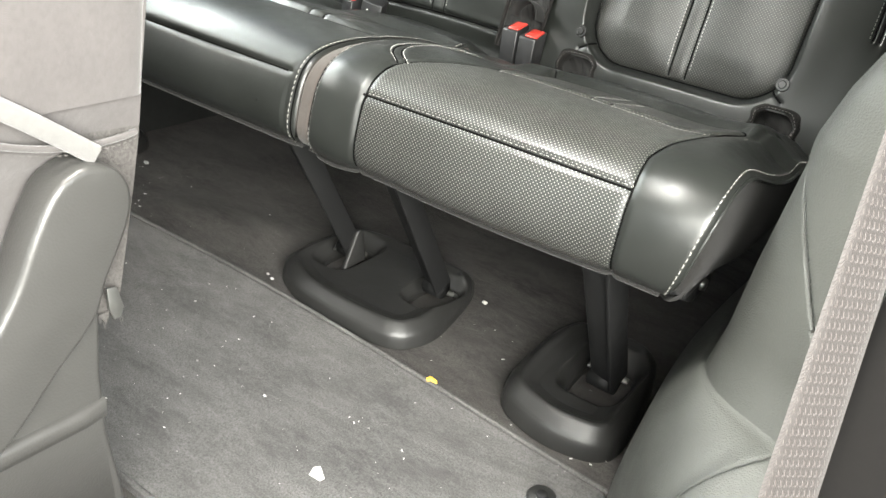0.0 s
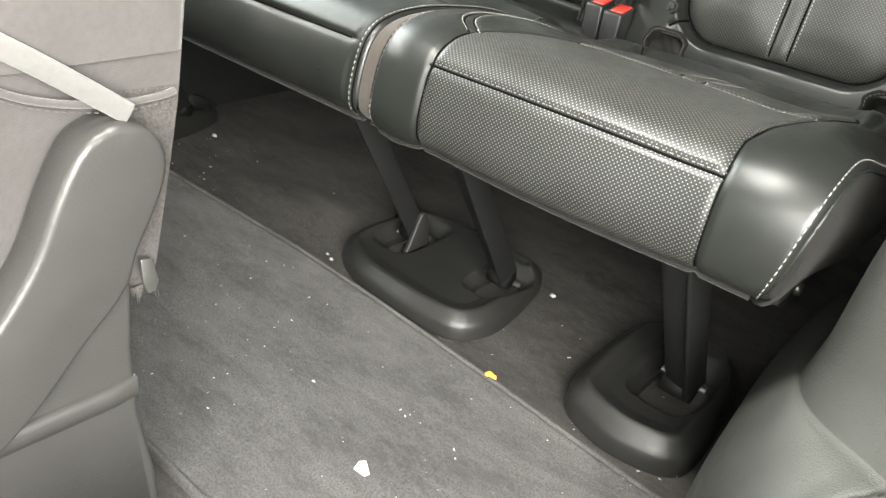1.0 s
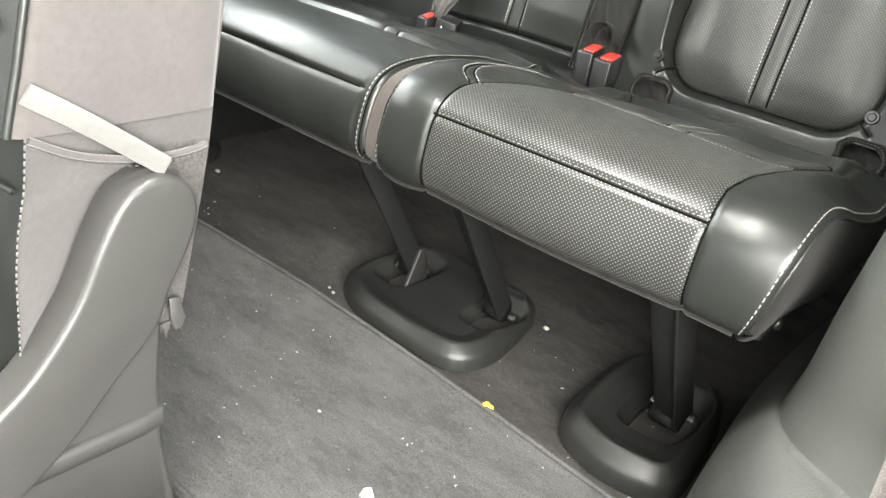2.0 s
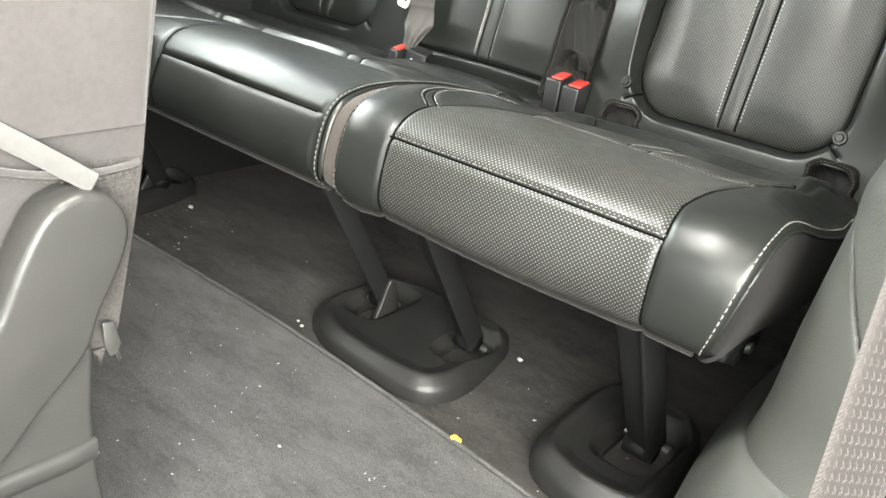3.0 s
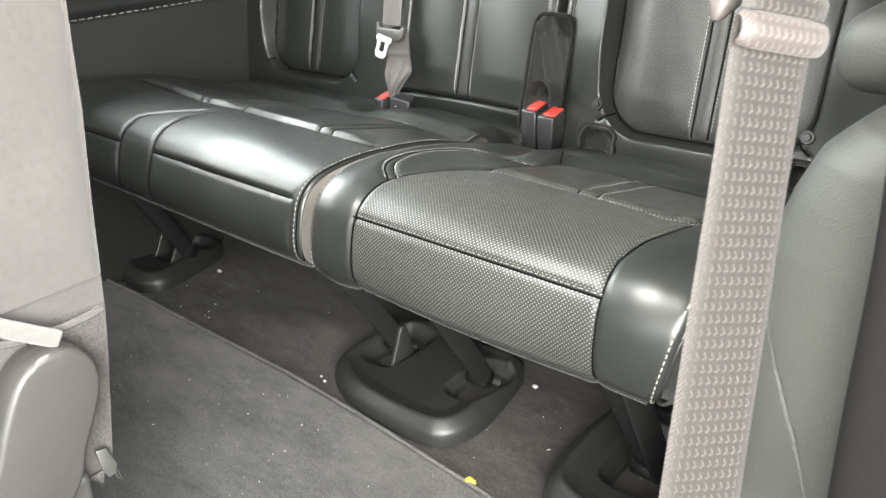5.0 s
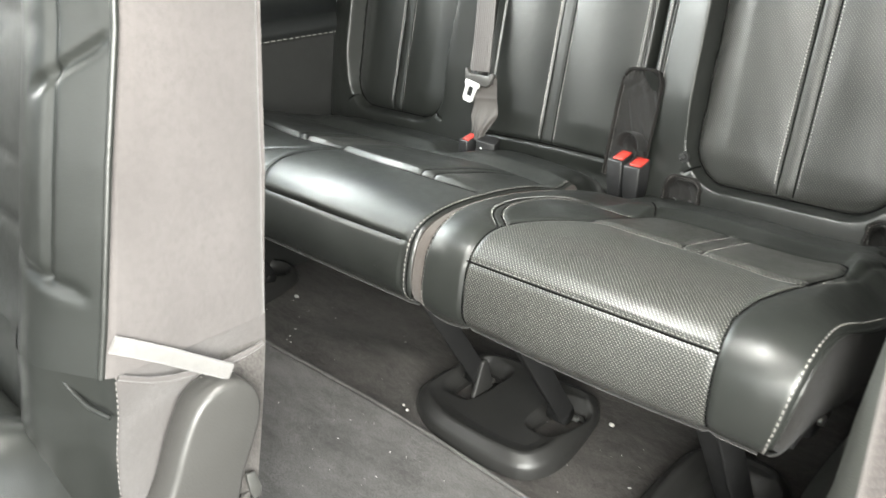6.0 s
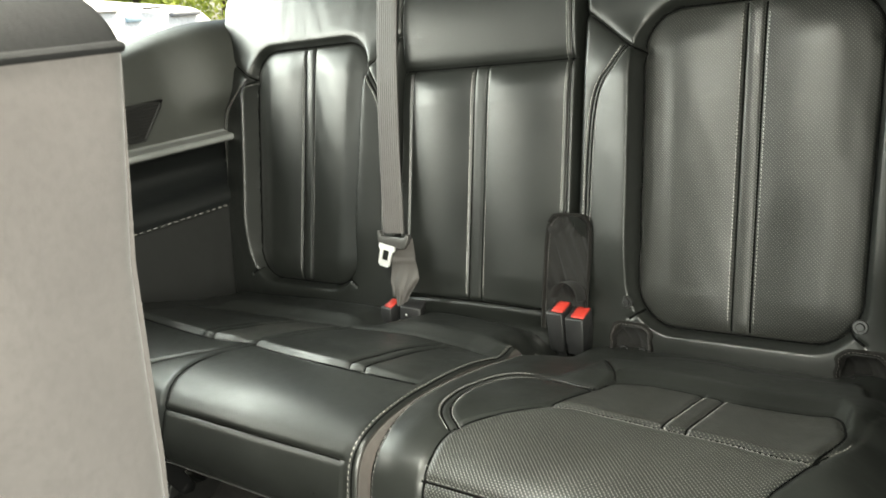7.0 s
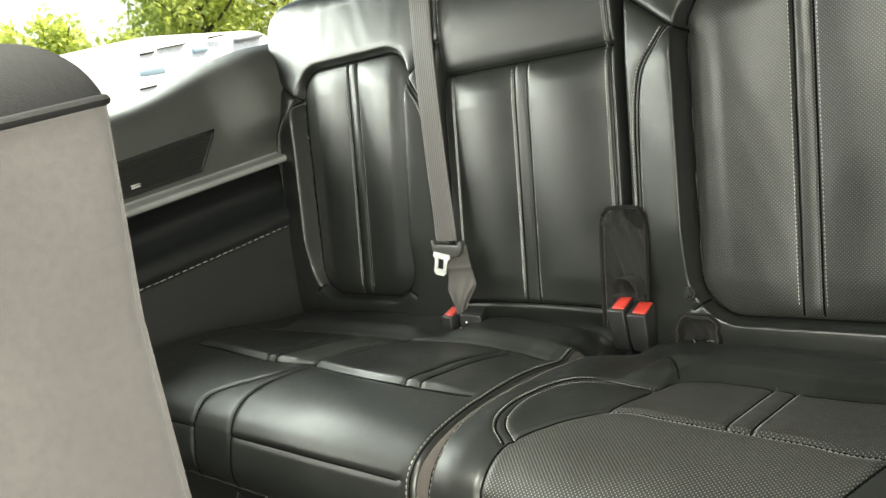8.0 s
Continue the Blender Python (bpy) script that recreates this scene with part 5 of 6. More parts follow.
    arm = prism_bm([tuple(p) for p in arm_out], 0.034, Matrix.Translation((-0.276, 0, 0)) @ side_m, 0.011, 4)
    part("hinge_cover", arm, SEAT_PLASTIC, seat, "dark grey plastic recliner hinge cover")
    base_out = [(-0.383, 0.318), (-0.387, 0.26), (-0.386, 0.20), (-0.376, 0.13), (-0.372, 0.06), (-0.376, 0.012), (-0.95, 0.012), (-0.95, 0.26), (-0.52, 0.275), (-0.44, 0.30)]
    base = prism_bm(base_out, 0.05, Matrix.Translation((-0.305, 0, 0)) @ side_m, 0.006, 3)
    part("base_cover", base, SEAT_PLASTIC, seat, "dark grey plastic seat base side cover")
    # an angular ledge along the base cover
    ledge_y = np.linspace(-0.387, -0.66, 30)
    grow = sstep(0.0, 0.02, -0.387 - ledge_y)
    sect = [(-0.010, 0.007), (0.0, 0.0075), (0.0045, 0.005), (0.0055, 0.001), (0.0045, -0.010), (0.001, -0.0115), (-0.010, -0.0115)]
    ridge = np.array([[(-0.2545 + a * (0.3 + 0.7 * g), yy, 0.2275 - 0.10 * (yy + 0.387) * 0.25 + b) for a, b in sect] for yy, g in zip(ledge_y, grow)])
    sheet("trim_lip", ridge, np.ones((29, len(sect) - 1), bool), SEAT_PLASTIC, seat, "raised ledge on the base cover")
    strap = smooth_line([(-0.260, -0.464, 0.505), (-0.2575, -0.43, 0.4815), (-0.2545, -0.405, 0.463), (-0.2535, -0.378, 0.4425)], 20)
    ribbon("pull_strap", strap, (0.02, 0.55, 0.83), 0.0145, 0.003, SILVER_TAPE, seat, "silver grey woven pull strap")
    hook = prism_bm([(-0.373, 0.328), (-0.364, 0.326), (-0.359, 0.306), (-0.362, 0.298), (-0.368, 0.297), (-0.372, 0.308)], 0.0025, Matrix.Translation((-0.2645, 0, 0)) @ side_m, 0.0008)
    part("latch_plate", hook, DULL_STEEL, seat, "bare metal latch plate")
    # seams of the lower bolster
    seam2 = smooth_line([(-0.270, -0.474, 0.440), (-0.292, -0.482, 0.446), (-0.315, -0.487, 0.462), (-0.330, -0.486, 0.482)], 24)
    tube("bolster_seam", seam2, 0.0022, LEATHER, seat)
    # cushion, low beside the camera
    x0, x1, y0, y1 = -0.80, -0.30, -1.05, -0.47
    uu, vv = np.meshgrid(np.linspace(-1, 1, 80), np.linspace(-1, 1, 80))
    k = (1 - np.abs(uu) ** 8) * (1 - np.abs(vv) ** 8)
    top_p = np.stack([(x0 + x1) / 2 + uu * (x1 - x0) / 2, (y0 + y1) / 2 + vv * (y1 - y0) / 2, 0.26 + 0.15 * np.clip(k, 0, 1) ** 0.35 + 0.025 * gauss(np.abs(uu) - 0.8, 0.18)], -1)
    sheet("seat_cushion", top_p, np.ones((79, 79), bool), LEATHER, seat, "black leather seat cushion")
    foot = box_bm((0.44, 0.50, 0.25), (-0.55, -0.72, 0.137), 0.01)
    part("pedestal", foot, SEAT_PLASTIC, seat)
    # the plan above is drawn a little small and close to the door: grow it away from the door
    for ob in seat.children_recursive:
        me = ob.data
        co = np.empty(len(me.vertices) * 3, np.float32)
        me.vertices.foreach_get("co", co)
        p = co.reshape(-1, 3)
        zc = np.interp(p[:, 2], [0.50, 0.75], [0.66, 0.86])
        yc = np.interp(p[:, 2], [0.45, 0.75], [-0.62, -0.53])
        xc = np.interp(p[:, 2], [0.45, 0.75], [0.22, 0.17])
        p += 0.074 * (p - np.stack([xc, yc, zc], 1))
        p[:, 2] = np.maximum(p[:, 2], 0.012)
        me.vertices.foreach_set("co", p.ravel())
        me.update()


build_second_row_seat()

# ---- belts and buckles ----


def build_near_belt():
    belt = empty("seat_belt", (0.24, -0.38, 0.0), "taupe woven seat belt hanging in the door opening", "seat belt")
    line = smooth_line([(0.1945, -0.205, 0.690), (0.2025, -0.236, 0.594), (0.2105, -0.267, 0.495), (0.2185, -0.297, 0.405), (0.232, -0.345, 0.25), (0.245, -0.385, 0.09), (0.247, -0.39, 0.008)], 160)
    twist = np.interp(line[:, 2], [0.35, 0.62], [1.0, 0.0])[:, None]
    ribbon("webbing", line, np.array([0.0205, 0.045, -0.012]) * (1 - twist) + np.array([0.029, 0.0405, -0.012]) * twist, 0.0475, 0.0016, BELT, belt)
    across = Vector((0.0205, 0.045, -0.012)).normalized()
    down = (Vector(line[5]) - Vector(line[0])).normalized()
    face = across.cross(down)
    if face.y > 0:
        face = -face
    c = Vector(line[0])
    fold = [c + face * 0.003 - down * 0.013, c + face * 0.005 - down * 0.008, c + face * 0.004 - down * 0.002]
    ribbon("fold", smooth_line([tuple(v) for v in fold], 14), tuple(across), 0.0490, 0.003, BELT, belt, "folded and sewn end of the webbing")
    hem = [c + face * (0.003 + 0.0042 * math.sin(q)) - down * 0.0065 * math.cos(q) + down * 0.006 for q in np.linspace(0.0, math.pi, 12)]
    ribbon("hem", [tuple(v) for v in hem], tuple(across), 0.0510, 0.003, BELT_HEM_LIT, belt, "sewn hem, coloured pale for the light it catches")
    up = smooth_line([tuple(c - down * 0.016), (0.1965, -0.192, 0.703), (0.199, -0.178, 0.714), (0.197, -0.147, 0.732), (0.188, -0.085, 0.79), (0.180, -0.03, 0.93), (0.176, 0.0, 1.15)], 80)
    wd = np.linspace(0, 1, 80)[:, None] * np.array([[0.02, -0.03, 0.03]]) + np.array([[0.0205, 0.045, -0.012]])
    ribbon("upper_webbing", up, wd, 0.047, 0.0016, BELT_SHADED, belt, "upper webbing, coloured dark brown for shade")
    guide = smooth_line([(0.1712, -0.2145, 0.6895), (0.172, -0.209, 0.697), (0.174, -0.198, 0.706), (0.177, -0.172, 0.724), (0.180, -0.13, 0.752)], 40)
    tube("guide", guide, 0.0085 * np.sqrt(np.clip(np.linspace(0.02, 6, 40), 0, 1)), GUIDE, belt, "mauve grey plastic belt guide", 18, (1, 0, 0))


build_near_belt()


def basis(right, up):
    r, u = Vector(right).normalized(), Vector(up).normalized()
    n = r.cross(u).normalized()
    u = n.cross(r)
    return Matrix(((r.x, u.x, n.x, 0), (r.y, u.y, n.y, 0), (r.z, u.z, n.z, 0), (0, 0, 0, 1)))


def buckle(at, up, right, label, button=True, h=0.056, w=0.029, d=0.034, rise=0.011):
    """A buckle whose top slopes up towards the back; the red button lies in that slope."""
    thing = empty("belt_buckle", at, label, "belt buckle", "belt buckles")
    m = Matrix.Translation(at) @ basis(right, up)
    hw = w / 2
    bm = bmesh.new()
    rings = []
    for yy, f in ((0.0, 0.84), (h * 0.4, 0.97), (h, 1.0)):
        lift = rise if yy == h else 0.0
        rings.append([bm.verts.new((-hw * f, yy, d * 0.5 * f)), bm.verts.new((hw * f, yy, d * 0.5 * f)), bm.verts.new((hw * f, yy + lift, -d * 0.5 * f)), bm.verts.new((-hw * f, yy + lift, -d * 0.5 * f))])
    for a, b in zip(rings[:-1], rings[1:]):
        for k in range(4):
            bm.faces.new((a[k], a[(k + 1) % 4], b[(k + 1) % 4], b[k]))
    bm.faces.new(rings[0][::-1])
    bm.faces.new(rings[-1])
    bmesh.ops.bevel(bm, geom=list(bm.edges), offset=0.0022, segments=2, profile=0.5, affect="EDGES")
    bmesh.ops.transform(bm, matrix=m, verts=bm.verts)
    part("housing", bm, BUCKLE, thing, "black plastic buckle housing")
    tilt = math.atan2(rise, d)
    if button:
        red = box_bm((w * 0.70, 0.004, d * 0.80), (0, 0, 0), 0.0018, 2)
        bmesh.ops.transform(red, matrix=m @ Matrix.Translation((w * 0.12, h + rise * 0.5 + 0.0008, 0.0)) @ Euler((tilt, 0, 0)).to_matrix().to_4x4(), verts=red.verts)
        part("release_button", red, RED, thing, "red release button")
    stalk = box_bm((w * 0.55, 0.05, 0.006), (0, 0, 0), 0.002)
    bmesh.ops.transform(stalk, matrix=m @ Matrix.Translation((0, -0.018, 0)), verts=stalk.verts)
    part("stalk", stalk, BLACK_STEEL, thing)
    return thing


def build_buckles():
    buckle((-0.404, 0.467, 0.340), (-0.07, 0.06, 1), (1, -0.08, 0.03), "black seat belt buckle with red button between the seats", h=0.063)
    buckle((-0.371, 0.463, 0.340), (-0.10, 0.06, 1), (1, -0.05, 0.0), "black seat belt buckle with red button between the seats", h=0.059, w=0.031)
    buckle((-0.735, 0.448, 0.335), (-0.05, 0.10, 1), (1, -0.15, 0.0), "black buckle with red button by the middle seat", h=0.045, w=0.026, d=0.03)
    latch = buckle((-0.690, 0.446, 0.330), (0.22, 0.10, 1), (1, 0.25, -0.15), "plain black buckle holding the middle belt", button=False, h=0.058, w=0.040, d=0.026, rise=0.008)
    # steel beads added for the glossy spots on the housing
    for k, (dx, dz) in enumerate(((-0.013, 0.034), (0.014, 0.030), (0.003, 0.046))):
        spot = bmesh.new()
        bmesh.ops.create_icosphere(spot, subdivisions=1, radius=0.0021, matrix=Matrix.Translation((-0.690 + dx, 0.434, 0.330 + dz)))
        part("rivet", spot, STEEL, latch, "small bright bead standing in for a glossy spot")
    tag = box_bm((0.016, 0.0015, 0.006), (0, 0, 0), 0.0005)
    bmesh.ops.transform(tag, matrix=Matrix.Translation((-0.662, 0.432, 0.3505)) @ Euler((0.3, -0.7, 0.2)).to_matrix().to_4x4(), verts=tag.verts)
    part("tag", tag, SILVER_TAPE, latch, "small white cloth tag")
    # cloth-lined well between the seatbacks with a rolled rim
    pouch = empty("belt_pouch", (-0.40, 0.50, 0.345), "crumpled black cloth pouch between the seatbacks", "pouch")
    u, v = np.meshgrid(np.linspace(-1, 1, 70), np.linspace(0, 1, 110))
    wide = np.interp(v, [0, 0.3, 0.7, 0.86, 0.93, 0.975, 1.0], [0.036, 0.037, 0.0375, 0.0365, 0.034, 0.028, 0.018])
    mid = -0.4015 + 0.004 * v
    zz = 0.368 + 0.176 * v
    crease = np.abs(np.sin(v * 7.0 + 2.2 * u + 0.8 * np.sin(5 * u + 3 * v))) ** 0.7
    fold = np.abs(np.sin(v * 17 - 3.0 * u)) * gauss(v - 0.86, 0.08) * (u < 0.3)
    lift = 0.0115 - 0.006 * (1 - u * u) + 0.0050 * crease * (1 - u * u) + 0.005 * fold + 0.0010 * np.sin(u * 13 + v * 29)
    sheet("cloth", back_points(mid + u * wide, zz, lift), np.ones((109, 69), bool), DARK_CLOTH, pouch)
    up_l = [(mid[k, 0] - wide[k, 0], zz[k, 0]) for k in range(0, 110, 4)]
    up_r = [(mid[k, 0] + wide[k, 0], zz[k, 0]) for k in range(0, 110, 4)]
    rim = smooth_line(up_l + up_r[::-1], 150)
    tube("rim", [tuple(on_back(a, b, 0.0135)) for a, b in rim], 0.0032, FELT, pouch, "rolled black edge of the pouch")
    inner = smooth_line([(a + 0.0055, b - 0.002) for a, b in up_l], 80)
    stitches("rim_stitching", [(np.array([on_back(a, b, 0.0145) for a, b in inner]), np.tile(OUT, (80, 1)))], DULL_THREAD, pouch, 0.003, 0.002, 0.0008, "dull grey rim stitching")
    ear = smooth_line([(-0.396, 0.541), (-0.381, 0.540), (-0.369, 0.531), (-0.366, 0.515), (-0.372, 0.512), (-0.380, 0.520), (-0.391, 0.528)], 30)[:-1]
    flap = bmesh.new()
    flap.faces.new([flap.verts.new(on_back(a, b, 0.0175)) for a, b in ear])
    bmesh.ops.solidify(flap, geom=flap.faces[:], thickness=0.003)
    part("ear", flap, LEATHER, pouch, "folded leather ear at the top of the pouch")
    arch = [tuple(on_back(-0.388 + 0.024 * math.cos(q), 0.418 + 0.026 * math.sin(q), 0.030)) for q in np.linspace(0.0, 3.14, 30)]
    ribbon("loop", arch, tuple(OUT), 0.034, 0.002, DARK_CLOTH, pouch, "black webbing loop")


build_buckles()


def build_middle_belt():
    belt = empty("seat_belt", (-0.75, 0.50, 0.40), "grey woven middle seat belt with steel tongue", "seat belt")
    pts = [tuple(on_back(x, z, l)) for x, z, l in ((-0.772, 1.02, 0.012), (-0.769, 0.94, 0.020), (-0.765, 0.80, 0.022), (-0.752, 0.65, 0.026), (-0.736, 0.55, 0.034), (-0.727, 0.500, 0.040))]
    ribbon("webbing", smooth_line(pts, 120), (1, 0.02, 0.02), 0.047, 0.0014, BELT_PLAIN, belt)
    m = Matrix.Translation(on_back(-0.722, 0.489, 0.044)) @ basis((1, 0.03, -0.10), UPD)
    stop = prism_bm([(-0.034, 0.010), (-0.030, -0.008), (-0.022, -0.014), (0.024, -0.014), (0.031, -0.006), (0.034, 0.012), (0.029, 0.014), (0.024, 0.006), (-0.024, 0.004), (-0.029, 0.013)], 0.011, m @ Matrix.Translation((0, 0, -0.004)), 0.002, 2)
    part("tongue_grip", stop, SEAT_PLASTIC, belt, "dark grey plastic tongue grip")
    # flat steel tongue with a window
    bm = bmesh.new()
    outer = [(-0.017, -0.010), (0.017, -0.010), (0.018, -0.017), (0.013, -0.022), (0.0125, -0.044), (0.008, -0.049), (-0.008, -0.049), (-0.0125, -0.044), (-0.013, -0.022), (-0.018, -0.017)]
    inner = [(-0.0065, -0.020), (0.0065, -0.020), (0.0065, -0.038), (-0.0065, -0.038)]
    for zoff in (0.0, 0.0028):
        ov = [bm.verts.new((x, y, zoff)) for x, y in outer]
        iv = [bm.verts.new((x, y, zoff)) for x, y in inner]
        edges = [bm.edges.new((a, b)) for a, b in zip(ov, ov[1:] + ov[:1])] + [bm.edges.new((a, b)) for a, b in zip(iv, iv[1:] + iv[:1])]
        bmesh.ops.triangle_fill(bm, use_beauty=True, edges=edges)
        if zoff == 0.0:
            low_o, low_i = ov, iv
        else:
            for lo, hi in ((low_o, ov), (low_i, iv)):
                for k in range(len(lo)):
                    bm.faces.new((lo[k], lo[(k + 1) % len(lo)], hi[(k + 1) % len(lo)], hi[k]))
    bmesh.ops.transform(bm, matrix=m @ Matrix.Translation((-0.006, 0.0, 0.006)) @ Euler((0, 0, radians(-6))).to_matrix().to_4x4(), verts=bm.verts)
    part("tongue", bm, STEEL, belt, "bright steel belt tongue", smooth=False)
    # sleeve of doubled webbing that twists into the buckle
    n = 44
    path = smooth_line([tuple(on_back(-0.709, 0.492, 0.037)), tuple(on_back(-0.704, 0.468, 0.040)), (-0.700, 0.462, 0.440), (-0.700, 0.452, 0.412), (-0.704, 0.446, 0.388)], n)
    half = np.interp(np.linspace(0, 1, n), [0, 0.35, 0.62, 0.85, 1.0], [0.024, 0.025, 0.0265, 0.013, 0.008])
    u = np.linspace(-1, 1, 30)
    turn = np.interp(np.linspace(0, 1, n), [0, 0.4, 1.0], [0.0, 0.15, 0.75])
    across = np.stack([np.cos(turn), np.sin(turn), 0.05 + 0 * turn], 1)
    outw = np.stack([np.sin(turn), -np.cos(turn), 0.25 + 0 * turn], 1)
    v = np.linspace(0, 1, n)[:, None]
    bulge = 0.006 * (1 - u[None] ** 2) * sstep(0.3, 0.7, v) + 0.0035 * np.abs(np.sin(3.6 * u[None] + 4.0 * v)) * sstep(0.35, 0.8, v) + 0.0015 * gauss(v - 0.34, 0.03)
    P = path[:, None] + across[:, None] * (half[:, None] * u[None])[..., None] + outw[:, None] * bulge[..., None]
    uv = np.stack([half[:, None] * u[None], 0.12 * v + 0 * u[None]], -1)
    sheet("lower_webbing", P, np.ones((n - 1, 29), bool), SLEEVE, belt, "crumpled grey-brown webbing sleeve above the buckle", uv)


build_middle_belt()

# ---- debris on the floor ----
CRUMB = plain("yellow_crumb", (0.80, 0.46, 0.05), 0.8)
FLAKE = plain("white_paper", (0.42, 0.41, 0.39), 0.8)


def blob(name, at, size, material, label, category, seed, flat=0.6):
    rnd = random.Random(seed)
    bm = bmesh.new()
    bmesh.ops.create_icosphere(bm, subdivisions=2, radius=1.0)
    for v in bm.verts:
        v.co *= 0.75 + 0.5 * rnd.random()
        v.co = Vector((v.co.x * size, v.co.y * size * 0.7, max(v.co.z * size * flat, -size * 0.3)))
    bmesh.ops.transform(bm, matrix=Matrix.Translation((*at[:2], at[2] + size * 0.3)), verts=bm.verts)
    return tagged(part(name, bm, material, None), label, category)


def build_debris():
    blob("crumb", (-0.225, 0.067, 0.010), 0.0085, CRUMB, "small orange-yellow crumb at the mat edge", "crumb", 3)
    flake = prism_bm([(-0.008, -0.007), (0.007, -0.009), (0.010, -0.003), (-0.003, 0.009), (-0.009, 0.004)], 0.0012, Matrix.Translation((-0.217, -0.164, 0.0145)) @ Euler((0.12, 0.08, 0.2)).to_matrix().to_4x4())
    tagged(part("paper_scrap", flake, FLAKE, None, smooth=False), "torn white paper scrap lying on the floor mat", "paper scrap")
    rnd = random.Random(11)
    verts, faces = [], []
    for k in range(260):
        x, y = rnd.uniform(-1.1, 0.06), rnd.uniform(-0.30, 0.30)
        z = 0.0145 if y < 0.05 else 0.003
        s = rnd.choice([0.0003, 0.0003, 0.0004, 0.0005, 0.0008]) * (1.25 if y > 0.05 else 1.0)
        l, a = s * rnd.uniform(1, 3.2), rnd.uniform(0, 3.14)
        ca, sa = math.cos(a), math.sin(a)
        b = len(verts)
        for dx, dy, dz in ((-l, -s, 0), (l, -s, 0), (l, s, 0), (-l, s, 0), (-l * 0.6, 0, s), (l * 0.6, 0, s)):
            verts.append((x + dx * ca - dy * sa, y + dx * sa + dy * ca, z + dz))
        faces += [(b, b + 1, b + 5, b + 4), (b + 1, b + 2, b + 5), (b + 2, b + 3, b + 4, b + 5), (b + 3, b, b + 4)]
    lint = from_data("lint", verts, faces, FLAKE, smooth=False)
    tagged(lint, "scattered white lint specks on the carpet", "lint", kind="stuff")
    for k, (x, y, s) in enumerate([(-0.575, 0.112, 0.0035), (-0.590, 0.118, 0.003), (-1.07, 0.245, 0.006), (0.055, 0.075, 0.005), (-0.29, 0.31, 0.005), (-0.70, 0.17, 0.0025), (-0.36, -0.11, 0.0025)]):
        blob("chip", (x, y, 0.001 if y > 0.05 else 0.013), s, FLAKE, "tiny white chip lying on the carpet", "chip", 20 + k)


build_debris()

# ---- vehicle shell ----


def wall_with_window(name, x, y0, y1, z0, z1, openings, label, thick=0.05):
    """A side wall in the plane x with rectangular openings (ya, yb, za, zb)."""
    ys = sorted({y0, y1, *(o[0] for o in openings), *(o[1] for o in openings)})
    zs = sorted({z0, z1, *(o[2] for o in openings), *(o[3] for o in openings)})
    bm = bmesh.new()
    for ya, yb in zip(ys[:-1], ys[1:]):
        for za, zb in zip(zs[:-1], zs[1:]):
            if any(o[0] <= ya and yb <= o[1] and o[2] <= za and zb <= o[3] for o in openings):
                continue
            bmesh.ops.create_cube(bm, size=1.0, matrix=Matrix.Translation((x, (ya + yb) / 2, (za + zb) / 2)) @ Matrix.Diagonal((thick, yb - ya, zb - za, 1)))
    bmesh.ops.remove_doubles(bm, verts=bm.verts, dist=0.0001)
    return tagged(part(name, bm, SHELL, None, smooth=False), label, "wall", kind="structure")


def build_shell():
    wall_with_window("wall_far", -1.385, -2.6, 1.3, -0.1, 1.28, [(-0.20, 1.20, 0.83, 1.17), (-1.15, -0.30, 0.83, 1.17), (-2.2, -1.25, 0.83, 1.17)], "dark grey far side wall of the vehicle with window openings")
    wall_with_window("wall_near", 0.485, -2.6, 1.3, -0.1, 1.28, [(-1.30, -0.02, 0.0, 1.18), (0.25, 0.80, 0.88, 1.17), (-2.3, -1.45, 0.83, 1.17)], "dark grey near side wall with an open door aperture")
    # unseen; carried up over the rear window to block sun from behind
    tailgate = box_bm((1.9, 0.05, 1.36), (-0.45, 1.33, 0.58))
    tagged(part("wall_rear", tailgate, SHELL, None, smooth=False), "plain unseen tailgate panel, windowless to keep sun out", "wall", kind="structure")
    dash = box_bm((1.9, 0.05, 0.75), (-0.45, -2.63, 0.275))
    tagged(part("wall_front", dash, SHELL, None, smooth=False), "plain bulkhead at the front of the cabin", "wall", kind="structure")
    # headliner round an assumed roof opening, unseen, made for the added roof lamp
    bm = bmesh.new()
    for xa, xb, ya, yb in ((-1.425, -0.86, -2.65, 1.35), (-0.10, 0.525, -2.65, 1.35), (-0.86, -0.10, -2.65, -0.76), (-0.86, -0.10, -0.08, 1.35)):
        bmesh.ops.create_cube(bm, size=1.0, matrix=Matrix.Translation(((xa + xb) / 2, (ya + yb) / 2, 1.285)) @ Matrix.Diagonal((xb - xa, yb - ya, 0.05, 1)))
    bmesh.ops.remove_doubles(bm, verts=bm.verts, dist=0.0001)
    tagged(part("ceiling", bm, HEADLINER, None, smooth=False), "light grey headliner round an assumed roof opening", "ceiling", kind="structure")


build_shell()

# ---- outside ----
GROUND_Z = -0.48


def foliage_mat():
    def build(nt, bsdf):
        info = nt.nodes.new("ShaderNodeNewGeometry")
        c = mixc(nt, info.outputs["Random Per Island"], (0.17, 0.21, 0.045), (0.33, 0.36, 0.10))
        nt.links.new(c, bsdf.inputs["Base Color"])
        bsdf.inputs["Roughness"].default_value = 0.6
        thin = nt.nodes.new("ShaderNodeBsdfTranslucent")
        nt.links.new(c, thin.inputs["Color"])
        add = nt.nodes.new("ShaderNodeAddShader")
        nt.links.new(bsdf.outputs[0], add.inputs[0])
        nt.links.new(thin.outputs[0], add.inputs[1])
        nt.links.new(add.outputs[0], nt.nodes["Material Output"].inputs["Surface"])

    return make_mat("green_leaves", build)


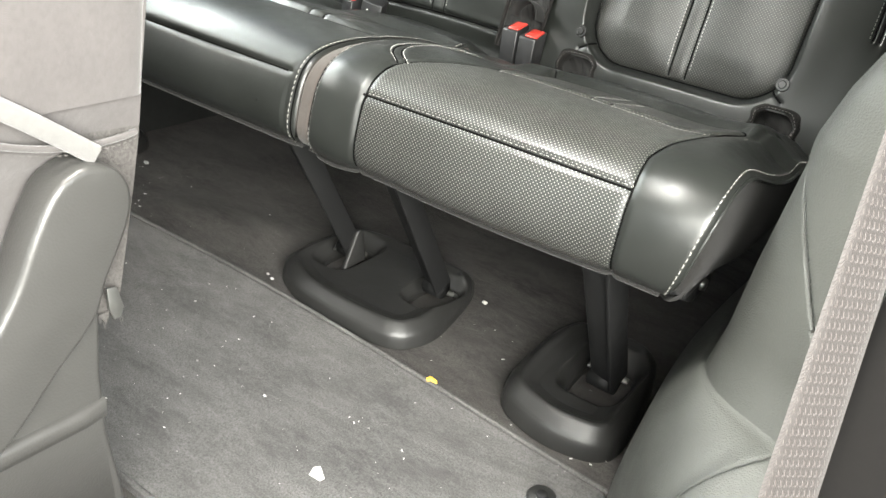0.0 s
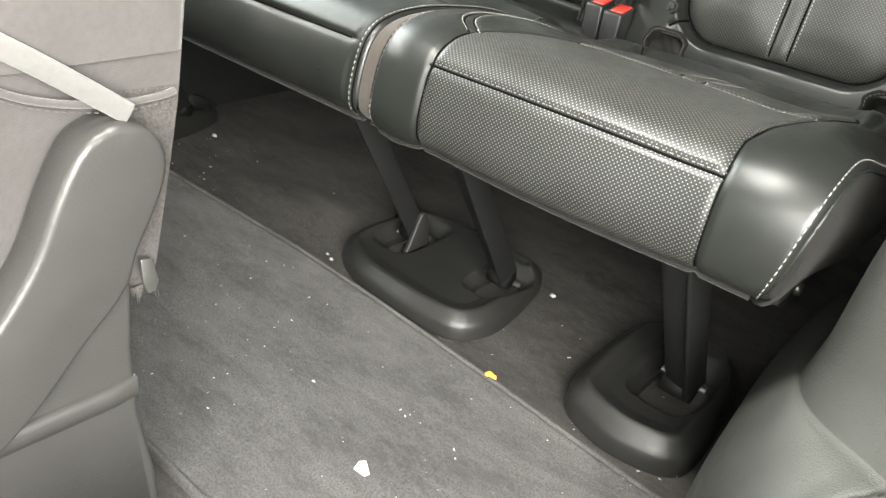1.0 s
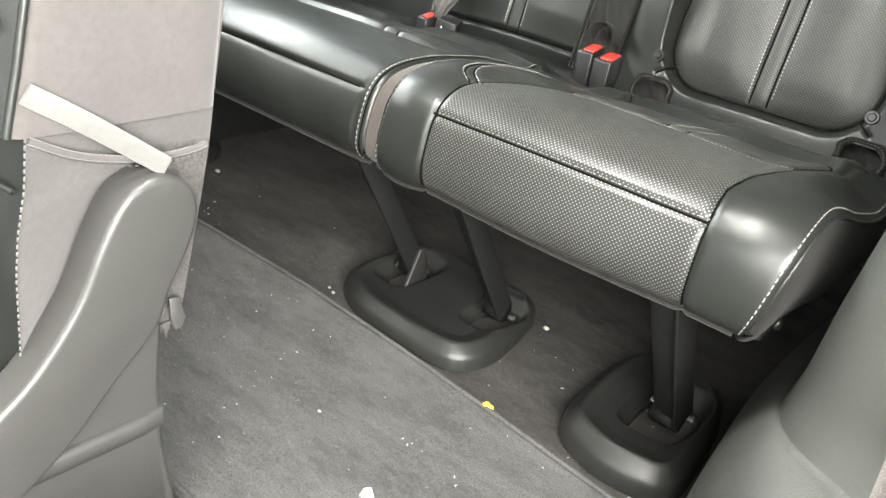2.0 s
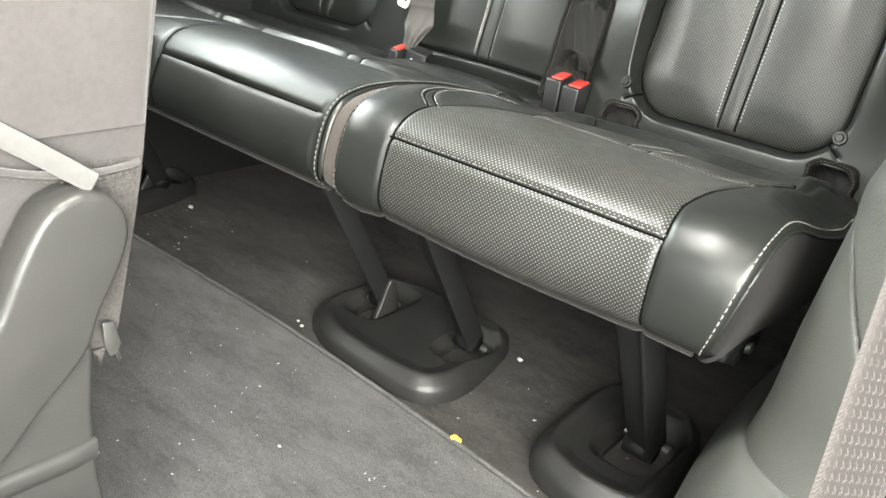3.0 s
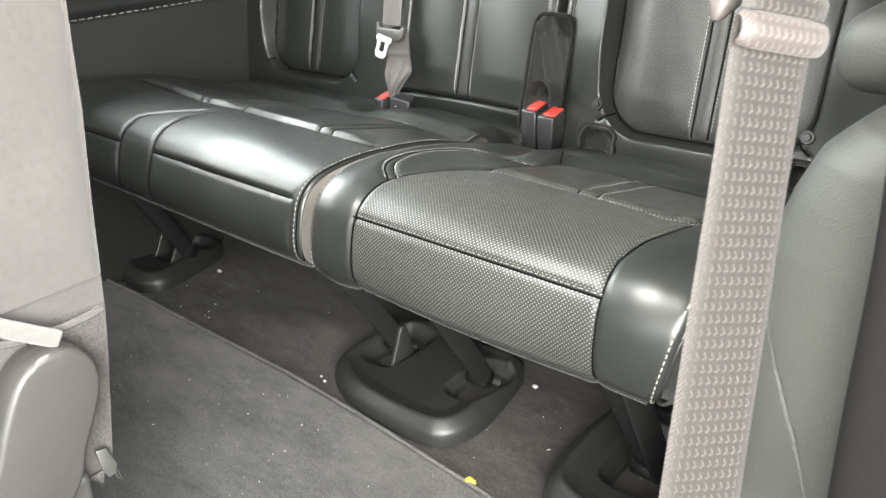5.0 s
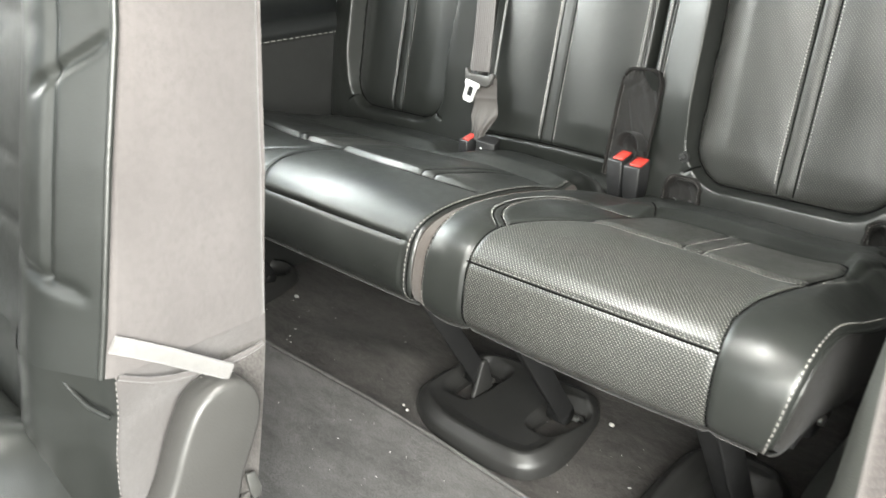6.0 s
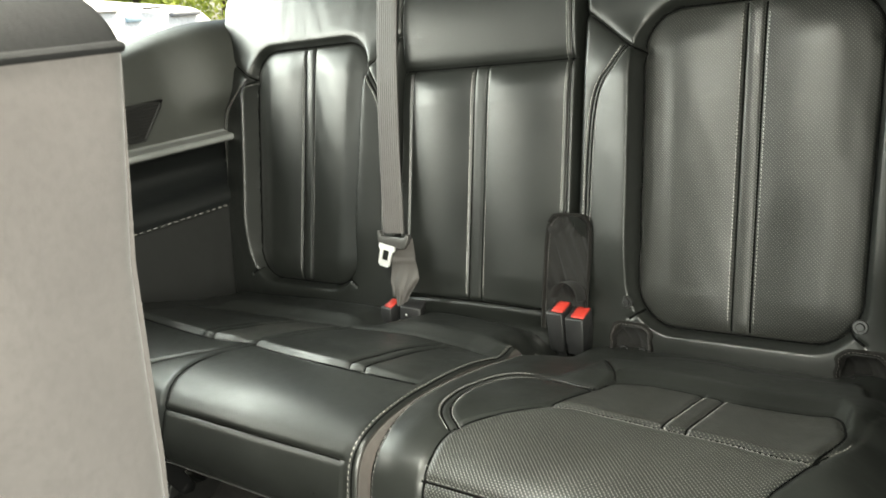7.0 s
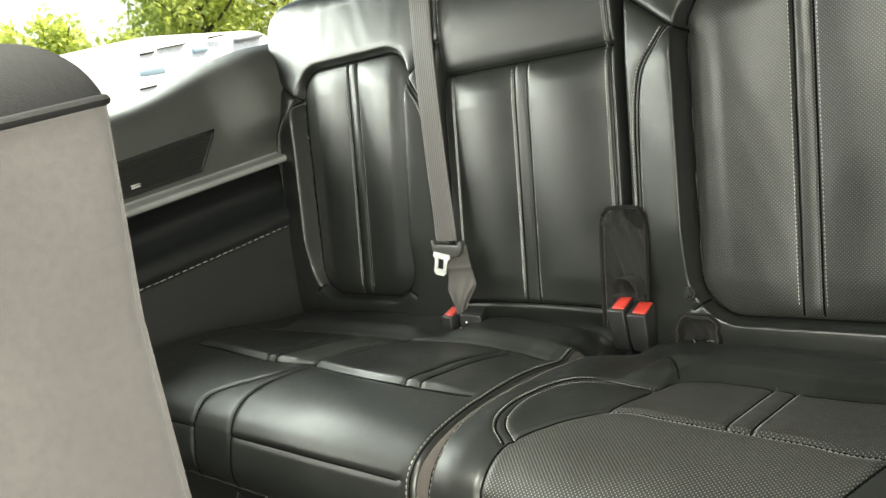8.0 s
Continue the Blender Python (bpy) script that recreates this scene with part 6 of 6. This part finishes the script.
def build_outside():
    asphalt = plain("asphalt", (0.06, 0.06, 0.06), 0.9, noise_scale=3.0)
    g = box_bm((900, 900, 0.2), (0, 0, GROUND_Z - 0.1))
    tagged(part("ground", g, asphalt, None, smooth=False), "grey asphalt ground outside the vehicle", "ground", kind="structure")
    bark = plain("bark", (0.10, 0.075, 0.055), 0.9)
    leaf = foliage_mat()
    rng = np.random.default_rng(5)
    spots = [(-24, 10.8, 4.5, 1.5), (-24.5, 8.8, 4.9, 1.7), (-24, 13.1, 3.8, 0.75), (-24, 16.2, 8.0, 2.3), (-23.5, 19.6, 8.5, 2.9), (-23, 23.5, 8.5, 3.0), (-30, 15.5, 3.4, 2.2), (-29, 19.0, 6.5, 2.6)]
    for x, y, h, r in spots:
        tree = empty("tree", (x, y, GROUND_Z), "leafy green tree beyond the car park", "tree", "trees outside")
        trunk = [(x, y, GROUND_Z), (x + 0.1, y, GROUND_Z + h * 0.3), (x + 0.05, y + 0.1, GROUND_Z + h * 0.75)]
        tube("trunk", smooth_line(trunk, 14), np.linspace(0.22, 0.06, 14), bark, tree)
        for _ in range(5):
            a = rng.uniform(0, 6.28)
            b0 = np.array([x + 0.08, y, GROUND_Z + h * rng.uniform(0.3, 0.6)])
            tube("limb", [b0, b0 + [r * 0.35 * math.cos(a), r * 0.35 * math.sin(a), 0.5], b0 + [r * 0.7 * math.cos(a), r * 0.7 * math.sin(a), 1.2]], [0.07, 0.05, 0.02], bark, tree)
        cl = rng.normal(size=(46, 3))
        cl /= np.linalg.norm(cl, axis=1)[:, None]
        cl = np.array([x, y, GROUND_Z + h * 0.58]) + cl * np.array([r, r, h * 0.42]) * rng.uniform(0.35, 1.0, (46, 1))
        n = 7000
        c = cl[rng.integers(0, 46, n)] + rng.normal(size=(n, 3)) * [r * 0.17, r * 0.17, h * 0.055]
        u = rng.normal(size=(n, 3))
        u /= np.linalg.norm(u, axis=1)[:, None]
        w = np.cross(u, rng.normal(size=(n, 3)))
        w /= np.linalg.norm(w, axis=1)[:, None]
        sz = rng.uniform(0.07, 0.14, (n, 1))
        V = np.stack([c - u * sz, c + w * sz * 0.6, c + u * sz, c - w * sz * 0.6], 1).reshape(-1, 3)
        crown = from_data("crown", V, np.arange(n * 4).reshape(n, 4), leaf, tree, smooth=False)
    # a parked white vehicle beside this one
    white = plain("white_car_paint", (0.82, 0.83, 0.84), 0.25)
    # the sky's blue reflection is put into the panes' base colour
    glass = plain("painted_reflection_glass", (0.45, 0.62, 0.75), 0.10, 0.5)
    rubber = plain("tyre_rubber", (0.02, 0.02, 0.02), 0.8)
    car = empty("parked_car", (-5.7, 2.9, GROUND_Z), "white parked estate car outside the far window", "car")
    side = [(-2.3, 0.30), (2.25, 0.30), (2.38, 0.60), (2.30, 0.98), (1.15, 1.10), (0.55, 1.66), (-0.4, 1.76), (-1.8, 1.72), (-2.28, 1.25), (-2.36, 0.6)]
    m = Matrix.Translation((-5.7, 2.9, GROUND_Z)) @ Euler((0, 0, radians(92))).to_matrix().to_4x4()
    up = Matrix(((1, 0, 0, 0), (0, 0, -1, 0.9), (0, 1, 0, 0), (0, 0, 0, 1)))
    part("body", prism_bm(side, 1.8, m @ up, 0.09, 3), white, car)
    # small panes and dark trim strips on the side that faces this vehicle
    for ya, yb, za, zb in ((2.26, 2.54, 1.02, 1.09), (2.80, 2.92, 1.10, 1.14)):
        part("side_window", box_bm((0.02, yb - ya, zb - za), (-4.79, (ya + yb) / 2, (za + zb) / 2), 0.006), glass, car)
    for ya, yb, z0, h in ((2.39, 2.50, 1.165, 0.012), (2.95, 3.09, 1.185, 0.012), (2.31, 2.44, 0.948, 0.012), (2.65, 2.72, 0.962, 0.012), (2.93, 3.10, 1.0, 0.012), (2.01, 2.08, 1.14, 0.010), (2.53, 2.75, 1.178, 0.007)):
        part("trim_strip", box_bm((0.03, yb - ya, h), (-4.785, (ya + yb) / 2, z0), 0.003), rubber, car, "dark trim strip")
    part("roof_rack", box_bm((0.05, 0.26, 0.03), (-4.80, 3.30, 1.130), 0.01), plain("grey_rack_metal", (0.22, 0.23, 0.25), 0.4), car, "grey roof rack end")
    for wx in (-1.4, 1.45):
        for off in (0.86, -0.68):
            wheel = bmesh.new()
            bmesh.ops.create_cone(wheel, cap_ends=True, segments=28, radius1=0.34, radius2=0.34, depth=0.2, matrix=m @ Matrix.Translation((wx, off, 0.34)) @ Euler((radians(90), 0, 0)).to_matrix().to_4x4())
            part("wheel", wheel, rubber, car)


build_outside()
